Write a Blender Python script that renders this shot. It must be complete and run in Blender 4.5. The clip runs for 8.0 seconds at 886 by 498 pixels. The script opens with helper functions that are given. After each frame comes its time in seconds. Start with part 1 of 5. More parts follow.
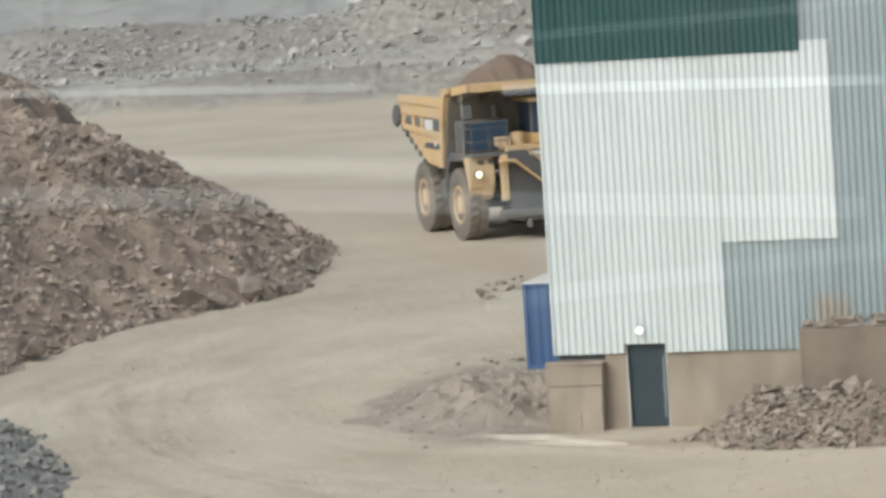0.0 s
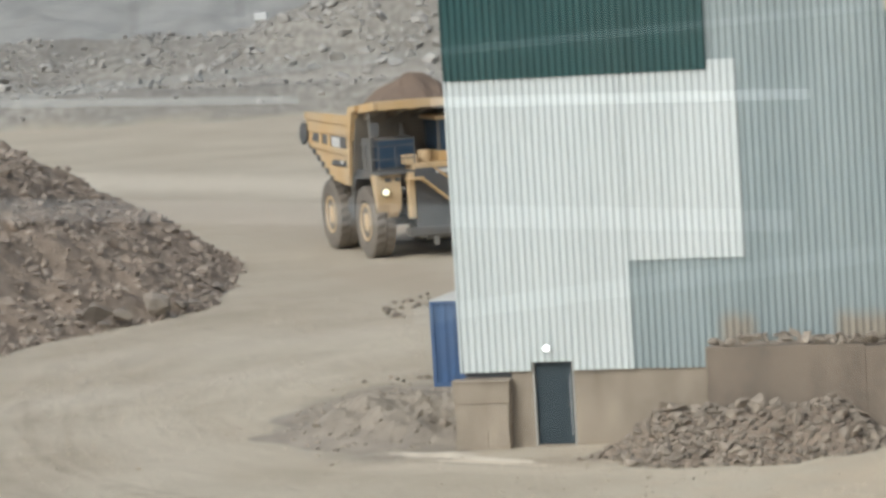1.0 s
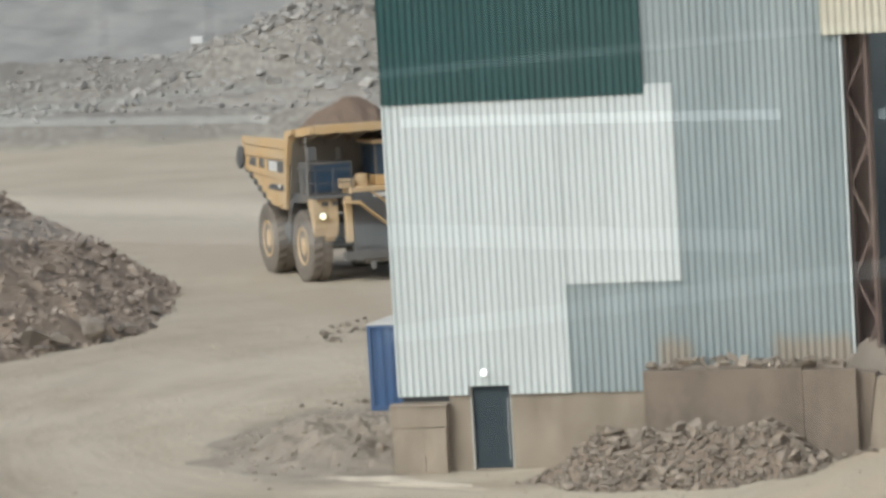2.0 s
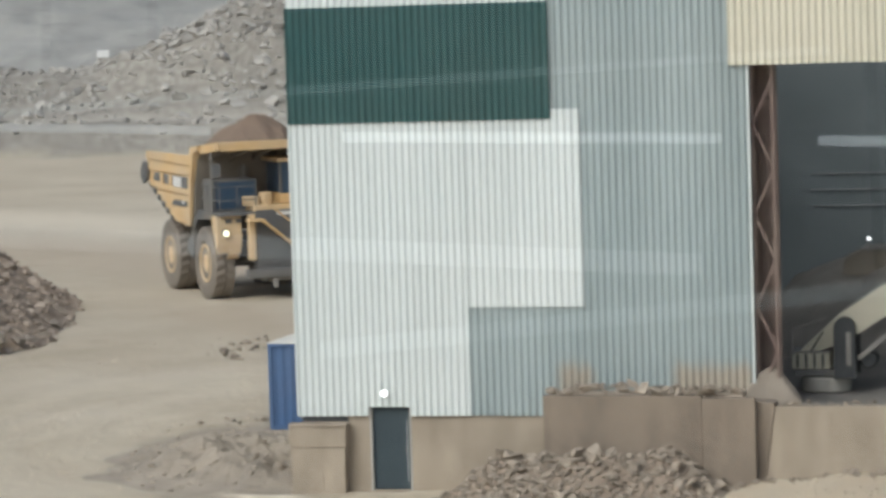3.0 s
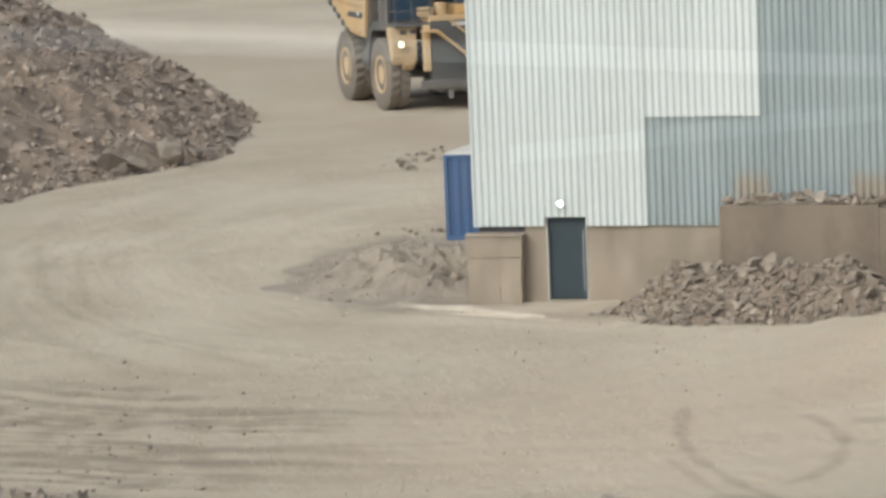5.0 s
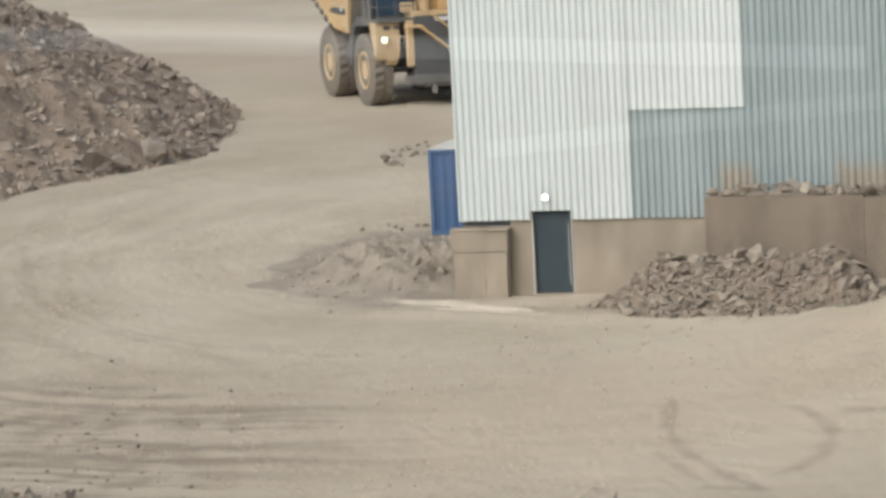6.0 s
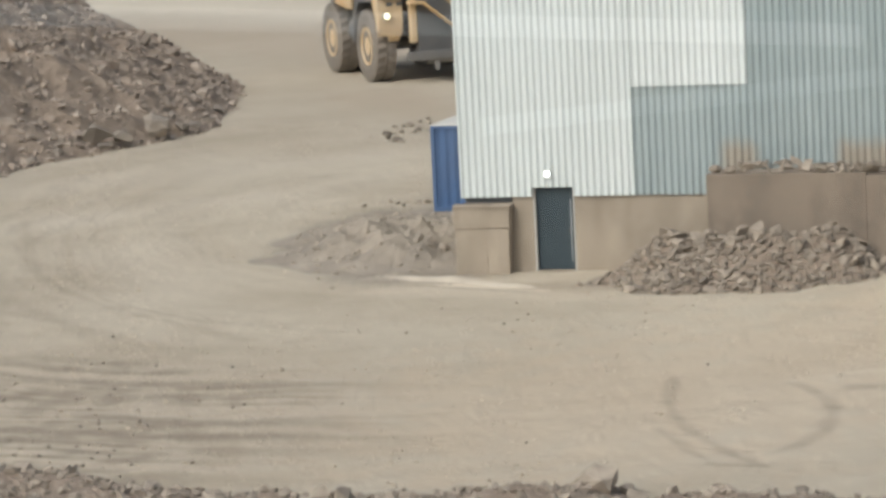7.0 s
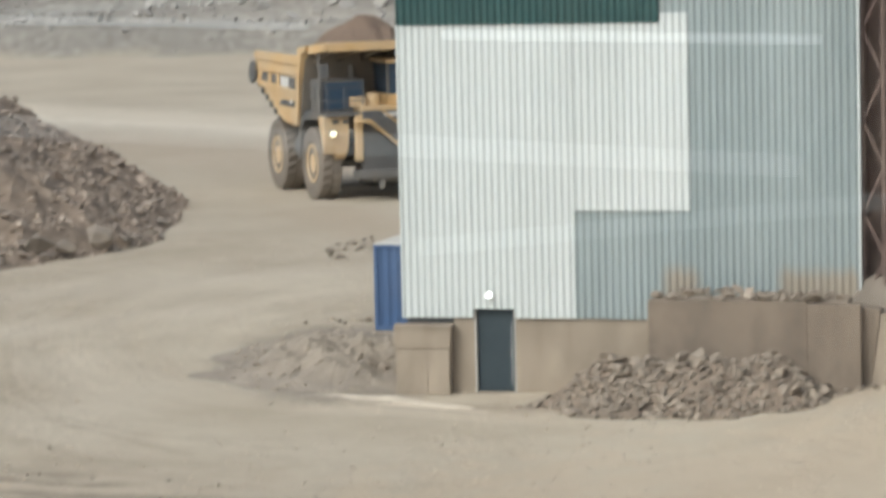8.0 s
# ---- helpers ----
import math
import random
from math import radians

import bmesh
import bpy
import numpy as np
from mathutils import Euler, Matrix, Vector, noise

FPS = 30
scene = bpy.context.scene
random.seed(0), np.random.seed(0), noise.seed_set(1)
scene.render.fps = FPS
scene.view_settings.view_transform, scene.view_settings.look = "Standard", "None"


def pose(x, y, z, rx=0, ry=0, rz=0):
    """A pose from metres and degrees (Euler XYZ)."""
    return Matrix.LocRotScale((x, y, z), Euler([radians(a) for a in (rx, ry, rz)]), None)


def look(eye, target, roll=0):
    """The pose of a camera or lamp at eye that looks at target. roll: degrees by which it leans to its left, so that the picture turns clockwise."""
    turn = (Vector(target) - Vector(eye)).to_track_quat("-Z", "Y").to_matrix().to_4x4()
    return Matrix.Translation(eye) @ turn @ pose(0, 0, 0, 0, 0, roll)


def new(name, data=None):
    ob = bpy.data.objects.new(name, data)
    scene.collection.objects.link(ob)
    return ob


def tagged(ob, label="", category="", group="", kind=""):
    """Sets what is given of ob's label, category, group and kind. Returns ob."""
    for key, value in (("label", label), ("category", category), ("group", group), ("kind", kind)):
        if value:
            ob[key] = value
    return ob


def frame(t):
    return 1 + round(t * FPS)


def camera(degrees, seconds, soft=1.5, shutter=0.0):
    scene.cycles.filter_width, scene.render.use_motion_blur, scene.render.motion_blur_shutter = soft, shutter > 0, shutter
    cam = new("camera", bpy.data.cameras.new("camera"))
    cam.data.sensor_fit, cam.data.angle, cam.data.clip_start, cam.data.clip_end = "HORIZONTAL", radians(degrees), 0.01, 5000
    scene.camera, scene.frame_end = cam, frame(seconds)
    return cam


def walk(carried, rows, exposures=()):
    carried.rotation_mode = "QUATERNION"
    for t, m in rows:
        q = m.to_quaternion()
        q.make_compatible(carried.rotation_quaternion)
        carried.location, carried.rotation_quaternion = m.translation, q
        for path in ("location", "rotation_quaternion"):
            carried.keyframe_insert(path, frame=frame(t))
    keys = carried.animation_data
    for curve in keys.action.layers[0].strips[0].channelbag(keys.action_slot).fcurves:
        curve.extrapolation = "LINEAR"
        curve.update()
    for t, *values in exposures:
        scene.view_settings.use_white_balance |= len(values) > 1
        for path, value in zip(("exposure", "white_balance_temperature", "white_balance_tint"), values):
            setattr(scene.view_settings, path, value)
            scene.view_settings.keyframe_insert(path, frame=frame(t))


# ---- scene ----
cam = camera(14.89, 8.0, soft=3.1, shutter=0.35)
PATH = [
    (0.0, pose(0.153, 0, 13.421, 84.4492, 3.8435, 4.4403)),
    (0.5, pose(0.135, 0, 13.420, 84.5503, 3.7480, 3.7136)),
    (1.0, pose(0.123, 0, 13.416, 84.6493, 3.5211, 2.8732)),
    (1.5, pose(0.102, 0, 13.415, 84.7476, 3.5229, 2.2969)),
    (1.7, pose(0.092, 0, 13.414, 84.8261, 3.5378, 2.0624)),
    (2.8, pose(0.037, 0, 13.409, 85.3127, 2.2686, 0.6988)),
    (3.0, pose(0.027, 0, 13.408, 85.2876, 1.8377, 0.2581)),
    (3.2, pose(0.016, 0, 13.405, 84.9631, 1.5979, -0.2322)),
    (3.5, pose(-0.000, 0, 13.400, 84.1988, 1.1685, -0.1187)),
    (3.7, pose(-0.000, 0, 13.400, 83.4862, 1.3681, 0.4079)),
    (4.0, pose(-0.000, 0, 13.400, 82.6956, 1.3899, 1.5184)),
    (4.2, pose(0.002, 0, 13.400, 82.4642, 1.8187, 2.1675)),
    (4.5, pose(0.005, 0, 13.400, 82.2494, 1.9440, 2.9136)),
    (4.7, pose(0.007, 0, 13.400, 82.2174, 2.1587, 3.0771)),
    (5.8, pose(0.018, 0, 13.401, 82.1199, 2.9662, 2.9018)),
    (6.0, pose(0.020, 0, 13.401, 82.0950, 3.0737, 2.8409)),
    (6.5, pose(0.025, 0, 13.401, 81.9486, 3.1264, 2.7869)),
    (7.0, pose(0.030, 0, 13.401, 81.6994, 2.9452, 2.8986)),
    (7.2, pose(0.032, 0, 13.401, 81.5885, 2.5729, 3.0365)),
    (7.5, pose(0.035, 0, 13.401, 81.7141, 0.9761, 3.2448)),
    (7.7, pose(0.037, 0, 13.401, 82.4410, 1.0943, 2.8313)),
    (7.8, pose(0.038, 0, 13.401, 82.8718, 1.1668, 2.6149)),
    (8.0, pose(0.040, 0, 13.402, 83.6899, 1.3678, 2.1130)),
]
walk(cam, PATH, exposures=[(0.0, 0.12, 5950, 4.5), (0.5, 0.10, 5950, 4.5), (1.5, -0.03, 5950, 4.5), (3.0, -0.02, 5950, 4.5), (3.5, -0.05, 6000, 5.0), (4.0, -0.07, 6100, 5.5), (4.5, 0.05, 6100, 5.5), (6.0, 0.07, 6150, 6.0), (7.5, 0.07, 6150, 6.0), (8.0, 0.09, 6050, 5.0)])

# ---- light: a pale, dusty overcast sky and a wide, weak sun ----
world = bpy.data.worlds.new("world")
scene.world = world
world.use_nodes = True
wn = world.node_tree.nodes
sky = wn.new("ShaderNodeTexSky")
sky.sky_type = "NISHITA"
sky.sun_disc = False
sky.sun_elevation = radians(43)
sky.sun_rotation = radians(220)
sky.air_density, sky.dust_density, sky.ozone_density = 1.0, 6.0, 1.0
pale = wn.new("ShaderNodeHueSaturation")
pale.inputs["Saturation"].default_value = 0.62
world.node_tree.links.new(sky.outputs["Color"], pale.inputs["Color"])
world.node_tree.links.new(pale.outputs["Color"], wn["Background"].inputs["Color"])
wn["Background"].inputs["Strength"].default_value = 0.138
sun_data = bpy.data.lights.new("sun", "SUN")
sun_data.energy, sun_data.angle, sun_data.color = 0.9, radians(35), (1.0, 0.97, 0.92)
sun = new("sun", sun_data)
sun.matrix_world = look((-85, -40, 115), (0, 60, 0))


# ---- materials ----
def nodes_of(name):
    m = bpy.data.materials.new(name)
    m.use_nodes = True
    return m, m.node_tree.nodes, m.node_tree.links, m.node_tree.nodes["Principled BSDF"]


def surface(name, c1, c2, scale=3.0, fine=40.0, rough=0.85, metal=0.0, bump=0.3, dist=0.02, dust=0.0, streak=0.0, per_piece=0.0, dust_colour=(0.42, 0.36, 0.28)):
    """Two colours mixed by coarse and fine noise, with relief; dust lies in patches; streak stretches the noise downwards."""
    m, n, l, b = nodes_of(name)
    co = n.new("ShaderNodeTexCoord")
    mp = n.new("ShaderNodeMapping")
    mp.inputs["Scale"].default_value = (1, 1, 1 - streak)
    l.new(co.outputs["Object"], mp.inputs["Vector"])
    big, small = n.new("ShaderNodeTexNoise"), n.new("ShaderNodeTexNoise")
    big.inputs["Scale"].default_value, big.inputs["Detail"].default_value = scale, 6
    small.inputs["Scale"].default_value, small.inputs["Detail"].default_value = fine, 4
    l.new(mp.outputs["Vector"], big.inputs["Vector"])
    l.new(mp.outputs["Vector"], small.inputs["Vector"])
    add = n.new("ShaderNodeMath")
    add.operation = "MULTIPLY_ADD"
    add.inputs[1].default_value, add.inputs[2].default_value = 0.45, 0.0
    l.new(small.outputs["Fac"], add.inputs[0])
    mul = n.new("ShaderNodeMath")
    mul.operation = "MULTIPLY_ADD"
    mul.inputs[1].default_value = 0.7
    l.new(big.outputs["Fac"], mul.inputs[0])
    l.new(add.outputs[0], mul.inputs[2])
    ramp = n.new("ShaderNodeValToRGB")
    ramp.color_ramp.elements[0].position, ramp.color_ramp.elements[1].position = 0.38, 0.75
    ramp.color_ramp.elements[0].color, ramp.color_ramp.elements[1].color = (*c1, 1), (*c2, 1)
    l.new(mul.outputs[0], ramp.inputs["Fac"])
    out = ramp.outputs["Color"]
    if per_piece:
        info = n.new("ShaderNodeObjectInfo")
        geo = n.new("ShaderNodeNewGeometry")
        mixr = n.new("ShaderNodeMath")
        mixr.operation = "ADD"
        l.new(info.outputs["Random"], mixr.inputs[0])
        l.new(geo.outputs["Random Per Island"], mixr.inputs[1])
        val = n.new("ShaderNodeMapRange")
        val.inputs["From Max"].default_value = 2.0
        val.inputs["To Min"].default_value, val.inputs["To Max"].default_value = 1 - per_piece, 1 + per_piece
        l.new(mixr.outputs[0], val.inputs["Value"])
        hsv = n.new("ShaderNodeHueSaturation")
        l.new(val.outputs["Result"], hsv.inputs["Value"])
        l.new(out, hsv.inputs["Color"])
        out = hsv.outputs["Color"]
    if dust:
        dn = n.new("ShaderNodeTexNoise")
        dn.inputs["Scale"].default_value, dn.inputs["Detail"].default_value = scale * 0.6, 5
        l.new(co.outputs["Object"], dn.inputs["Vector"])
        dr = n.new("ShaderNodeMapRange")
        dr.inputs["From Min"].default_value, dr.inputs["From Max"].default_value = 0.3, 0.75
        dr.inputs["To Max"].default_value = dust
        l.new(dn.outputs["Fac"], dr.inputs["Value"])
        mx = n.new("ShaderNodeMix")
        mx.data_type = "RGBA"
        l.new(dr.outputs["Result"], mx.inputs["Factor"])
        l.new(out, mx.inputs["A"])
        mx.inputs["B"].default_value = (*dust_colour, 1)
        out = mx.outputs["Result"]
    l.new(out, b.inputs["Base Color"])
    b.inputs["Roughness"].default_value, b.inputs["Metallic"].default_value = rough, metal
    if bump:
        bp = n.new("ShaderNodeBump")
        bp.inputs["Strength"].default_value, bp.inputs["Distance"].default_value = bump, dist
        l.new(mul.outputs[0], bp.inputs["Height"])
        l.new(bp.outputs["Normal"], b.inputs["Normal"])
    return m


def lamp_glow(name, colour, strength):
    m, n, l, b = nodes_of(name)
    b.inputs["Base Color"].default_value = (0.8, 0.8, 0.78, 1)
    b.inputs["Emission Color"].default_value = (*colour, 1)
    b.inputs["Emission Strength"].default_value = strength
    return m


def ground_material():
    """Pale trodden dust with tyre bands that bend round the shed's corner, grey spoil beyond the yard."""
    m, n, l, b = nodes_of("dusty_ground")
    geo = n.new("ShaderNodeNewGeometry")
    sep = n.new("ShaderNodeSeparateXYZ")
    l.new(geo.outputs["Position"], sep.inputs[0])

    def math_node(op, a, c=None, d=None):
        q = n.new("ShaderNodeMath")
        q.operation = op
        for k, v in enumerate((a, c, d)):
            if v is None:
                continue
            if isinstance(v, (int, float)):
                q.inputs[k].default_value = v
            else:
                l.new(v, q.inputs[k])
        return q.outputs[0]

    def ramp01(v, lo, hi):
        r = n.new("ShaderNodeMapRange")
        r.interpolation_type = "SMOOTHSTEP"
        r.inputs["From Min"].default_value, r.inputs["From Max"].default_value = lo, hi
        l.new(v, r.inputs["Value"])
        return r.outputs["Result"]

    def mix(f, a, c):
        q = n.new("ShaderNodeMix")
        q.data_type = "RGBA"
        l.new(f, q.inputs["Factor"]) if not isinstance(f, float) else None
        for key, v in (("A", a), ("B", c)):
            if isinstance(v, tuple):
                q.inputs[key].default_value = (*v, 1)
            else:
                l.new(v, q.inputs[key])
        return q.outputs["Result"]

    dx = math_node("SUBTRACT", sep.outputs["X"], BEND[0])
    dy = math_node("SUBTRACT", sep.outputs["Y"], BEND[1])
    warp = n.new("ShaderNodeTexNoise")
    warp.inputs["Scale"].default_value, warp.inputs["Detail"].default_value = 0.06, 2
    l.new(geo.outputs["Position"], warp.inputs["Vector"])
    r = math_node("SQRT", math_node("ADD", math_node("POWER", math_node("MULTIPLY", dx, 1.6), 2), math_node("POWER", dy, 2)))
    r = math_node("MULTIPLY_ADD", warp.outputs["Fac"], 7.0, r)
    ang = math_node("ARCTAN2", dy, dx)

    def bands(fr, fa, detail):
        cmb = n.new("ShaderNodeCombineXYZ")
        l.new(math_node("MULTIPLY", r, fr), cmb.inputs[0])
        l.new(math_node("MULTIPLY", ang, fa), cmb.inputs[1])
        t = n.new("ShaderNodeTexNoise")
        t.inputs["Scale"].default_value, t.inputs["Detail"].default_value = 1.0, detail
        l.new(cmb.outputs[0], t.inputs["Vector"])
        return t.outputs["Fac"]

    wide, thin = bands(0.33, 1.4, 3), bands(1.7, 3.0, 5)
    patch, grit = n.new("ShaderNodeTexNoise"), n.new("ShaderNodeTexNoise")
    patch.inputs["Scale"].default_value, patch.inputs["Detail"].default_value = 0.12, 7
    grit.inputs["Scale"].default_value, grit.inputs["Detail"].default_value = 3.0, 7
    grit.inputs["Roughness"].default_value = 0.65
    l.new(geo.outputs["Position"], patch.inputs["Vector"])
    l.new(geo.outputs["Position"], grit.inputs["Vector"])
    near = ramp01(sep.outputs["Y"], 150.0, 105.0)
    wide = math_node("ADD", 0.5, math_node("MULTIPLY", math_node("SUBTRACT", wide, 0.5), math_node("MULTIPLY_ADD", near, 0.75, 0.25)))
    thin = math_node("ADD", 0.5, math_node("MULTIPLY", math_node("SUBTRACT", thin, 0.5), near))
    tone = math_node("ADD", math_node("MULTIPLY", wide, 0.42), math_node("MULTIPLY", thin, 0.22))
    tone = math_node("ADD", tone, math_node("MULTIPLY", patch.outputs["Fac"], 0.55))
    tone = math_node("ADD", tone, math_node("MULTIPLY", grit.outputs["Fac"], 0.20))
    mott, fine = n.new("ShaderNodeTexNoise"), n.new("ShaderNodeTexNoise")
    mott.inputs["Scale"].default_value, mott.inputs["Detail"].default_value = 0.9, 7
    fine.inputs["Scale"].default_value, fine.inputs["Detail"].default_value = 11.0, 5
    fine.inputs["Roughness"].default_value = 0.7
    l.new(geo.outputs["Position"], mott.inputs["Vector"])
    l.new(geo.outputs["Position"], fine.inputs["Vector"])
    tone = math_node("ADD", tone, math_node("MULTIPLY", mott.outputs["Fac"], 0.34))
    tone = math_node("ADD", tone, math_node("MULTIPLY", fine.outputs["Fac"], 0.42))
    f = ramp01(tone, 0.80, 1.39)
    dust = mix(f, (0.405, 0.340, 0.247), (0.588, 0.519, 0.403))

    def trail(a, c, width, colour, strength, base):
        """A soft strip of another colour from a to c, broken up by noise."""
        ex, ey = c[0] - a[0], c[1] - a[1]
        length = math.hypot(ex, ey)
        ex, ey = ex / length, ey / length
        px, py = math_node("SUBTRACT", sep.outputs["X"], a[0]), math_node("SUBTRACT", sep.outputs["Y"], a[1])
        along = math_node("ADD", math_node("MULTIPLY", px, ex), math_node("MULTIPLY", py, ey))
        across = math_node("SUBTRACT", math_node("MULTIPLY", px, ey), math_node("MULTIPLY", py, ex))
        over = math_node("ADD", math_node("MAXIMUM", math_node("MULTIPLY", along, -1), 0.0), math_node("MAXIMUM", math_node("SUBTRACT", along, length), 0.0))
        d = math_node("SQRT", math_node("ADD", math_node("POWER", across, 2), math_node("POWER", over, 2)))
        d = math_node("MULTIPLY_ADD", math_node("SUBTRACT", mott.outputs["Fac"], 0.5), width * 2.0, d)
        return mix(math_node("MULTIPLY", ramp01(d, width, width * 0.2), strength), base, colour)

    # warmer tan soil over the near right of the yard
    dust = trail((-1.0, 68.0), (9.0, 76.0), 10.0, (0.615, 0.50, 0.36), 0.5, dust)
    # tyre ruts in the foreground, scraped soil, pale ledge before the block
    dark = (0.30, 0.245, 0.18)
    ruts = (((0.66, 71.3), (0.5, 68.5), (0.68, 66.9), (0.95, 65.5), (1.64, 63.2), (2.18, 62.1)), ((0.25, 66.0), (0.62, 64.6), (1.2, 62.6)),
            ((3.14, 70.3), (3.55, 69.2), (3.84, 67.4), (3.53, 65.2), (2.96, 63.85), (2.5, 63.3)))
    for rut, width, strength in zip(ruts, (0.22, 0.16, 0.27), (0.42, 0.32, 0.36)):
        for a, c in zip(rut, rut[1:]):
            dust = trail(a, c, width, dark, strength, dust)
    dust = trail((1.15, 62.4), (2.2, 62.1), 0.25, dark, 0.5, dust)
    dust = trail((3.1, 70.4), (4.98, 71.2), 0.3, (0.66, 0.58, 0.45), 0.5, dust)
    dust = trail((4.4, 69.6), (7.5, 67.2), 0.5, dark, 0.4, dust)
    arcs = (((-18.6, 101.5), (-17.4, 95.5), (-16.6, 91.3), (-15.1, 87.3), (-12.4, 82.6), (-9.2, 78.4)), ((-19.6, 100.0), (-18.3, 93.5), (-16.3, 86.2), (-13.2, 79.8)),
            ((-16.8, 98.5), (-16.0, 94.0), (-15.2, 89.6), (-13.6, 85.2), (-11.0, 81.6), (-7.0, 78.8)))
    sweep = ((-24, 93.5), (-20.5, 97.0), (-16.9, 101.2), (-12.0, 104.6), (-7.0, 109.2))
    pale = (0.62, 0.55, 0.44)
    for a, c in zip(sweep, sweep[1:]):
        dust = trail(a, c, 2.3, pale, 0.30, dust)
    dust = trail((-14.2, 94.5), (-11.5, 86.5), 2.4, (0.60, 0.525, 0.41), 0.4, dust)
    for arc, width, strength in zip(arcs, (0.27, 0.36, 0.22), (0.40, 0.26, 0.36)):
        for a, c in zip(arc, arc[1:]):
            dust = trail(a, c, width, (0.36, 0.30, 0.22), strength, dust)
    dust = trail((-20.0, 109.0), (-9.0, 115.0), 2.6, (0.57, 0.50, 0.40), 0.3, dust)
    # dust blown pale along the haul road, browner soil before it
    dust = trail((-36.0, 203.0), (-10.0, 178.0), 7.0, (0.68, 0.60, 0.475), 0.75, dust)
    dust = trail((-30.0, 180.0), (-10.0, 156.0), 8.0, (0.42, 0.335, 0.24), 0.5, dust)
    dust = trail((-10.0, 135.0), (-4.0, 122.0), 4.0, (0.45, 0.365, 0.265), 0.45, dust)
    dust = trail((-6.7, 87.2), (-4.6, 86.0), 0.55, (0.70, 0.61, 0.48), 0.95, dust)
    dust = trail((-4.9, 85.5), (-2.4, 83.9), 0.4, (0.70, 0.61, 0.48), 0.9, dust)
    # narrow darker strip along the near side of the pale ledge
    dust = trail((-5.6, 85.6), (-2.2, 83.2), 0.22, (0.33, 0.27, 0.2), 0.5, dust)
    dust = trail((-5.2, 88.0), (-4.4, 87.4), 0.3, (0.66, 0.58, 0.45), 0.9, dust)
    dust = trail((-6.5, 85.0), (2.5, 80.6), 1.0, (0.62, 0.54, 0.42), 0.45, dust)
    # darker brown strip at the left end of the rubble heap
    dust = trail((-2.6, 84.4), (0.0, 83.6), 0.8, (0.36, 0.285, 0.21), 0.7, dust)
    # browner, wetter soil by the low berm
    lx = math_node("POWER", math_node("DIVIDE", math_node("SUBTRACT", sep.outputs["X"], -15.0), 9.0), 2)
    ly = math_node("POWER", math_node("DIVIDE", math_node("SUBTRACT", sep.outputs["Y"], 69.0), 8.0), 2)
    wet = math_node("MULTIPLY_ADD", thin, 1.2, math_node("ADD", lx, ly))
    lines = bands(1.25, 2.2, 4)
    soil = mix(ramp01(math_node("MULTIPLY_ADD", mott.outputs["Fac"], 0.55, math_node("SUBTRACT", lines, 0.275)), 0.40, 0.60), (0.235, 0.187, 0.135), (0.50, 0.427, 0.325))
    dust = mix(math_node("MULTIPLY", ramp01(wet, 2.2, 0.9), 0.72), dust, soil)
    # the loose bank between container and block
    bx = math_node("POWER", math_node("DIVIDE", math_node("SUBTRACT", sep.outputs["X"], -6.2), 4.6), 2)
    by = math_node("POWER", math_node("DIVIDE", math_node("SUBTRACT", sep.outputs["Y"], 93.5), 9.0), 2)
    bank = math_node("MULTIPLY_ADD", patch.outputs["Fac"], 0.9, math_node("ADD", bx, by))
    fb = ramp01(bank, 1.35, 0.85)
    dust = mix(math_node("MULTIPLY", fb, 0.92), dust, mix(ramp01(mott.outputs["Fac"], 0.35, 0.68), (0.265, 0.225, 0.178), (0.39, 0.335, 0.268)))
    # spoil past the yard, paler rock pieces in it
    spoil_noise = n.new("ShaderNodeTexVoronoi")
    spoil_noise.inputs["Scale"].default_value = 0.9
    l.new(geo.outputs["Position"], spoil_noise.inputs["Vector"])
    squash = n.new("ShaderNodeMapping")
    squash.inputs["Scale"].default_value = (1, 0.3, 1)
    l.new(geo.outputs["Position"], squash.inputs["Vector"])
    l.new(squash.outputs["Vector"], spoil_noise.inputs["Vector"])
    lumps, broad = n.new("ShaderNodeTexNoise"), n.new("ShaderNodeTexNoise")
    lumps.inputs["Scale"].default_value, lumps.inputs["Detail"].default_value, lumps.inputs["Roughness"].default_value = 1.9, 8, 0.72
    broad.inputs["Scale"].default_value, broad.inputs["Detail"].default_value = 0.09, 5
    l.new(squash.outputs["Vector"], lumps.inputs["Vector"])
    l.new(squash.outputs["Vector"], broad.inputs["Vector"])
    spoil = mix(ramp01(lumps.outputs["Fac"], 0.36, 0.66), (0.21, 0.19, 0.16), (0.41, 0.38, 0.325))
    spoil = mix(math_node("MULTIPLY", ramp01(broad.outputs["Fac"], 0.42, 0.62), 0.55), spoil, (0.22, 0.20, 0.172))
    spoil = mix(math_node("MULTIPLY", ramp01(spoil_noise.outputs["Distance"], 0.26, 0.12), 0.5), spoil, (0.46, 0.43, 0.39))
    # pale road behind the berm; a reflected streak is painted into its paleness
    track = math_node("MULTIPLY", ramp01(sep.outputs["Y"], 270.5, 273.0), ramp01(sep.outputs["Y"], 288.0, 282.0))
    spoil = mix(math_node("MULTIPLY", track, 0.75), spoil, (0.47, 0.43, 0.365))
    edge = math_node("MULTIPLY_ADD", patch.outputs["Fac"], 8.0, sep.outputs["Y"])
    both = mix(ramp01(edge, 261.0, 264.5), dust, spoil)
    hill = n.new("ShaderNodeTexNoise")
    hill.inputs["Scale"].default_value, hill.inputs["Detail"].default_value = 0.22, 8
    steep = n.new("ShaderNodeMapping")
    steep.inputs["Scale"].default_value = (1, 0.12, 1)
    l.new(geo.outputs["Position"], steep.inputs["Vector"])
    l.new(steep.outputs["Vector"], hill.inputs["Vector"])
